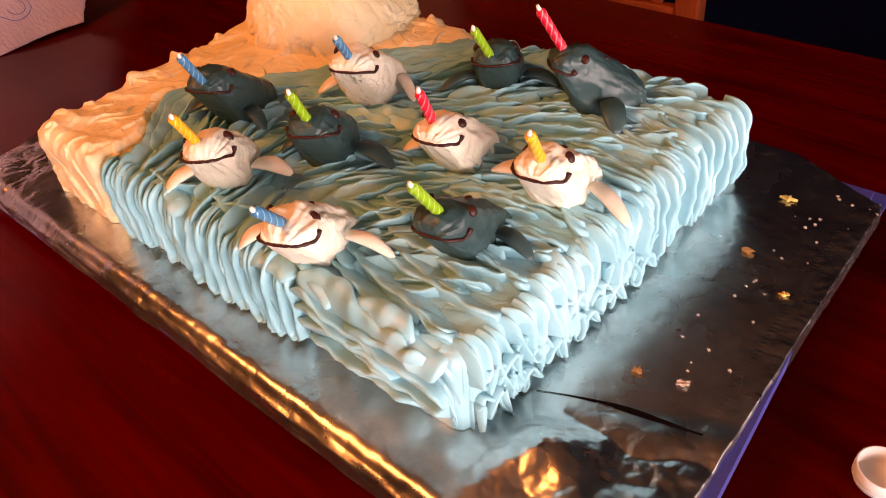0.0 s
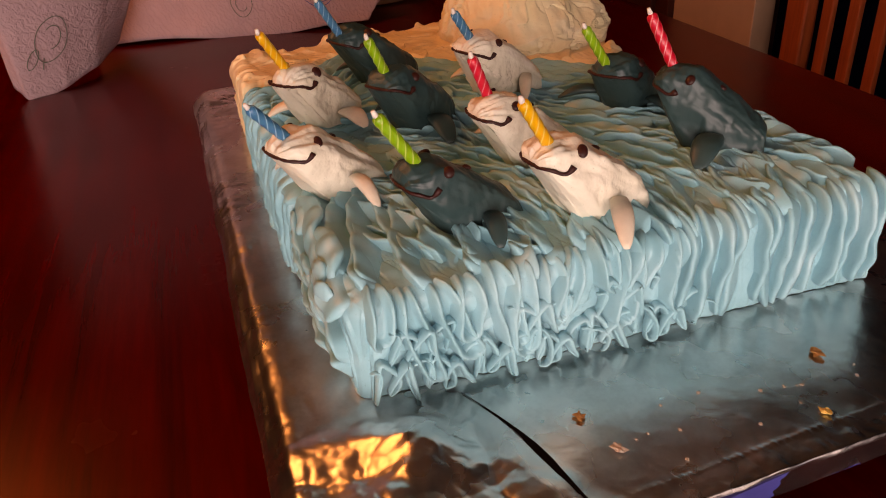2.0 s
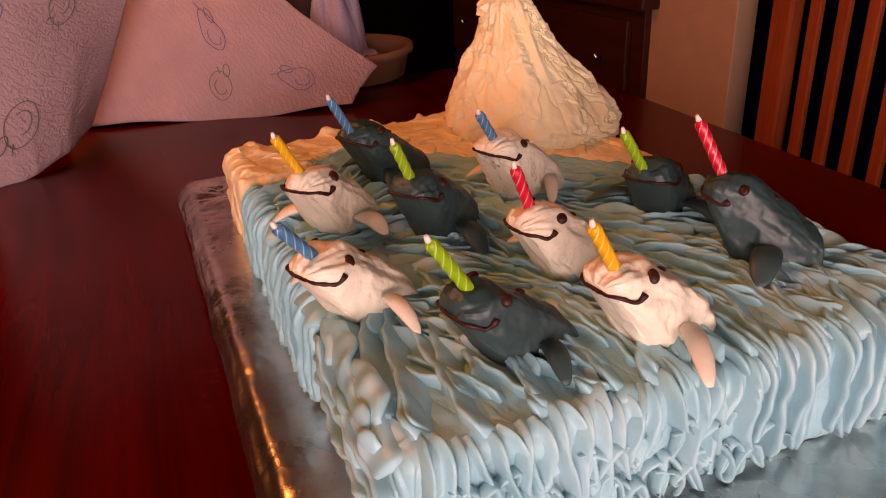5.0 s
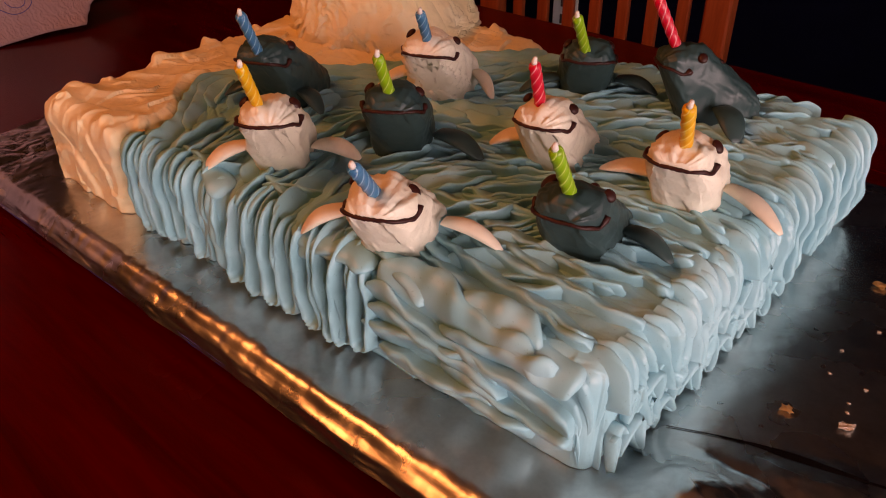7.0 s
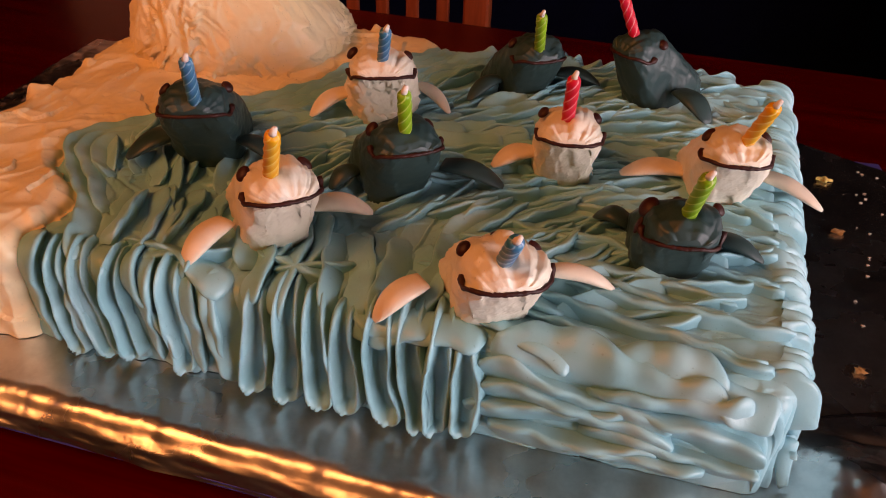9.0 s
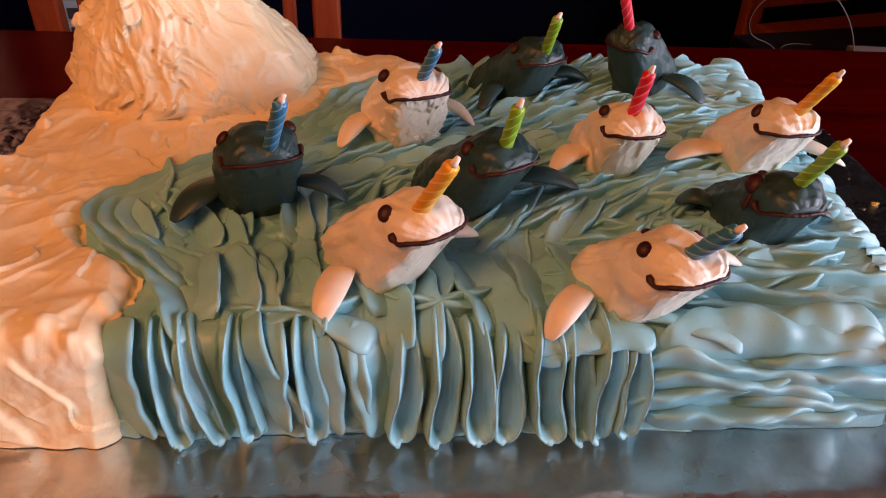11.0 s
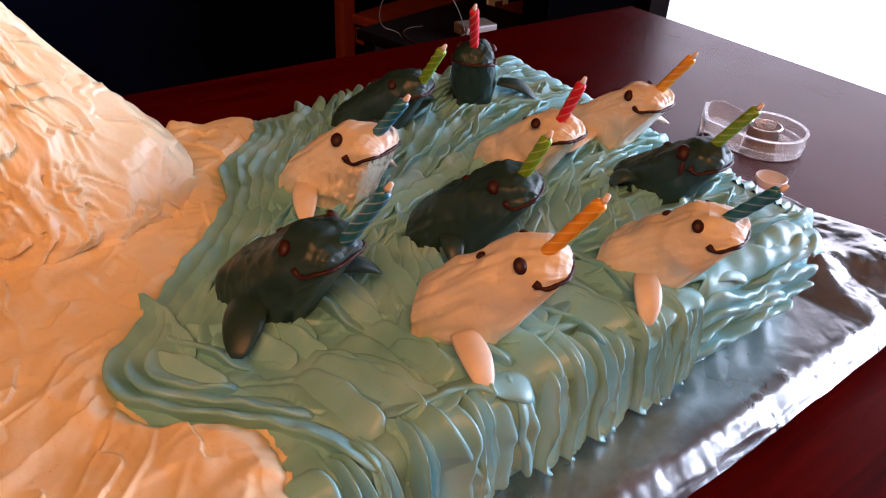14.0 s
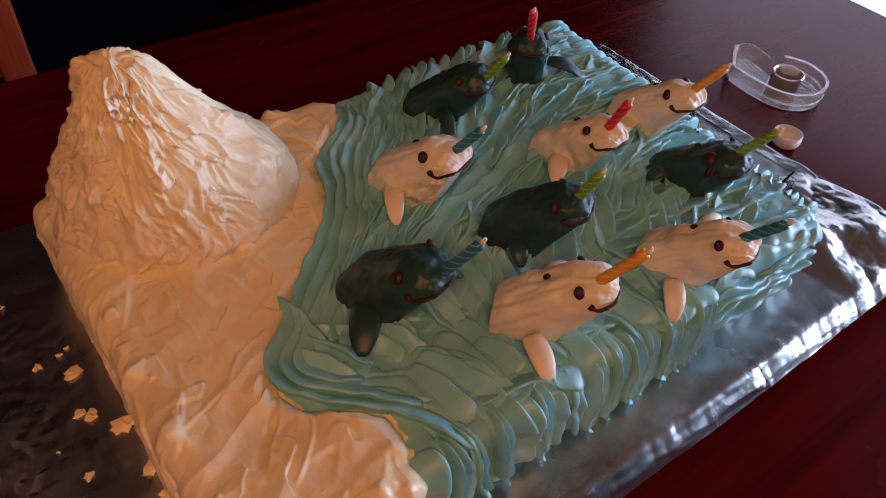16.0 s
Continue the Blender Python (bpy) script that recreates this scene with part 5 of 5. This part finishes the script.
def cloth(name, at, size, material, text, seed):
    a_, b_ = np.meshgrid(np.linspace(-1, 1, 70), np.linspace(-1, 1, 70), indexing="ij")
    d = np.hypot(a_, b_)
    fold = 0.5 + 0.5 * fbm(a_ * 1.7 + seed, b_ * 1.7, seed, 2) - 0.3 * np.abs(fbm(a_ * 3.5, b_ * 3.5 + seed, seed + 1, 2))
    zz_ = np.sqrt(np.clip(1.02 - np.minimum(d, 1.0) ** 3, 0, 1)) * size[2] * (0.55 + 0.6 * fold) * (1 + 0.20 * np.sin(6 * np.arctan2(b_, a_) + 4 * fold) * np.clip(d * 1.6, 0, 1))
    me_ = grid_mesh(name, np.stack([a_ * size[0] * (1 - 0.12 * fold), b_ * size[1] * (1 - 0.12 * fold), zz_], -1))
    ob = finish(name, me_, material)
    ob.location = at
    m_ = ob.modifiers.new("thickness", "SOLIDIFY")
    m_.thickness = 0.003
    tagged(ob, text, "cloth")
    return ob


cloth("folded_cloth", (-0.83, 0.33, TABLE_Z + 0.03), (0.10, 0.10, 0.19), M_CLOTHD, "dark brown crumpled cloth heaped in the tub", 5)
cloth("folded_cloth", (-0.755, 0.375, TABLE_Z + 0.035), (0.075, 0.065, 0.20), M_CLOTH, "pale lilac crumpled cloth hanging over the tub", 6)

# ---------------------------------------------------------------- cabinet
cab = empty("cabinet", (-1.2, 1.35, FLOOR_Z))
tagged(cab, "dark red-brown wooden cabinet with drawers and small metal knobs", "cabinet")
box_part("body", (-0.60, 0.405, -0.17, 0.20, 0.04, 0.80), M_CABINET, cab)
box_part("worktop", (-0.63, 0.43, -0.205, 0.21, 0.80, 0.835), M_CABINET, cab, bevel=0.008)
box_part("plinth", (-0.58, 0.39, -0.15, 0.19, 0.0, 0.04), M_CABINET, cab)
for dx in (-0.58, -0.10):
    for dz0, dz1 in ((0.57, 0.77), (0.33, 0.55), (0.08, 0.31)):
        dr = box_part("drawer", (dx, dx + 0.46, -0.188, -0.171, dz0, dz1), M_CABINET, cab, bevel=0.004)
        for kx in (0.10, 0.36):
            bm = bmesh.new()
            lathe_into(bm, [(0.0005, 0.0), (0.004, 0.0), (0.004, 0.010), (0.010, 0.014), (0.011, 0.020), (0.006, 0.024), (0.0005, 0.025)], 20)
            kn = part("knob", bm, M_STEEL, dr, "small round metal knob")
            kn.matrix_local = pose(dx + kx, -0.188, (dz0 + dz1) / 2, 90, 0, 0)


# ---------------------------------------------------------------- chairs
def chair(text):
    ch = empty("dining_chair")
    tagged(ch, text, "chair", "chairs at the table")
    for sx in (-0.255, 0.255):
        box_part("back_post", (sx - 0.026, sx + 0.026, -0.018, 0.018, 0, 1.04), M_CHAIR, ch, bevel=0.006)
    box_part("top_rail", (-0.23, 0.23, -0.014, 0.014, 0.95, 1.03), M_CHAIR, ch, bevel=0.006)
    box_part("bottom_rail", (-0.23, 0.23, -0.012, 0.012, 0.50, 0.545), M_CHAIR, ch, bevel=0.005)
    for i in range(7):
        x = -0.186 + 0.062 * i
        box_part("slat", (x - 0.0125, x + 0.0125, -0.007, 0.007, 0.544, 0.951), M_CHAIR, ch, bevel=0.003)
    box_part("seat", (-0.25, 0.25, -0.46, -0.019, 0.435, 0.465), M_CHAIR, ch, bevel=0.008)
    for sx in (-0.22, 0.22):
        box_part("front_leg", (sx - 0.02, sx + 0.02, -0.44, -0.40, 0, 0.434), M_CHAIR, ch, bevel=0.005)
    for sx in (-0.22, 0.22):
        box_part("side_rail", (sx - 0.011, sx + 0.011, -0.40, -0.018, 0.375, 0.425), M_CHAIR, ch, bevel=0.003)
    return ch


CH = "red-brown wooden dining chair with upright slats in its back"
ch1 = chair(CH)
ch1.matrix_world = pose(-0.155, 1.20, FLOOR_Z, 0, 0, -2)
copy_thing(ch1, pose(1.445, 1.705, FLOOR_Z, 0, 0, 12.6))

# ---------------------------------------------------------------- small things far off
def wall_socket(at, text):
    """A double socket plate on a wall that faces the table."""
    root = empty("wall_socket", at)
    tagged(root, text, "socket", "wall sockets")
    box_part("plate", (-0.045, 0.045, -0.010, -0.0005, -0.065, 0.065), M_CAP, root, bevel=0.003)
    for dz in (-0.028, 0.028):
        box_part("outlet_face", (-0.016, 0.016, -0.0125, -0.0101, dz - 0.016, dz + 0.016), M_OUTLET, root, bevel=0.001)


wall_socket((-0.66, 2.05, -0.44), "white electrical wall socket plate on the navy wall")
wall_socket((1.636, 1.475, -0.350), "pale electrical socket plate on the shade-black wall return")


def bent_cable(knots, text):
    """A thin lead through a few knots, rounded between them."""
    pts = [Vector(p) for p in knots]
    for _ in range(3):
        pts = [pts[0]] + [q for a, b in zip(pts, pts[1:]) for q in (a.lerp(b, 0.25), a.lerp(b, 0.75))] + [pts[-1]]
    bm = bmesh.new()
    tube_into(bm, pts, 0.0013, 8)
    tagged(part("cable", bm, M_CABLE), text, "cable")


side_table = empty("side_table", (1.10, 1.10, FLOOR_Z), 8)
tagged(side_table, "low black side table standing beyond the dining table", "table")
box_part("tabletop", (-0.14, 0.26, -0.16, 0.16, 0.545, 0.570), M_BLACKWOOD, side_table, bevel=0.004)
for sx in (-0.11, 0.23):
    for sy in (-0.13, 0.13):
        box_part("leg", (sx - 0.018, sx + 0.018, sy - 0.018, sy + 0.018, 0, 0.5445), M_BLACKWOOD, side_table, bevel=0.003)
SIDE_Z = FLOOR_Z + 0.5715
bent_cable([(0.985, 1.130, SIDE_Z), (0.965, 1.120, SIDE_Z + 0.020), (0.900, 1.100, SIDE_Z + 0.045), (0.890, 1.090, SIDE_Z + 0.100), (0.960, 1.090, SIDE_Z + 0.155), (1.020, 1.080, SIDE_Z + 0.145), (1.080, 1.060, SIDE_Z + 0.080), (1.100, 1.040, SIDE_Z)], "thin pale cable, colour dimmed for shade, arching over the side table")
bent_cable([(1.104, 1.050, SIDE_Z + 0.012), (1.060, 1.045, SIDE_Z), (1.000, 1.045, SIDE_Z), (0.985, 1.090, SIDE_Z), (1.000, 1.150, SIDE_Z), (1.040, 1.180, SIDE_Z), (1.080, 1.170, SIDE_Z)], "thin pale cable, colour dimmed for shade, curled beside a charger on the side table")
charger = empty("phone_charger", (1.147, 1.065, SIDE_Z - 0.0014), -10)
tagged(charger, "white plastic phone charger block on the side table, colour dimmed for shade", "charger")
box_part("body", (-0.042, 0.042, -0.028, 0.028, 0.0005, 0.026), M_CHARGER, charger, bevel=0.004)
box_part("socket_rim", (-0.0455, -0.0422, -0.008, 0.008, 0.006, 0.016), M_CHARGER, charger, bevel=0.001)
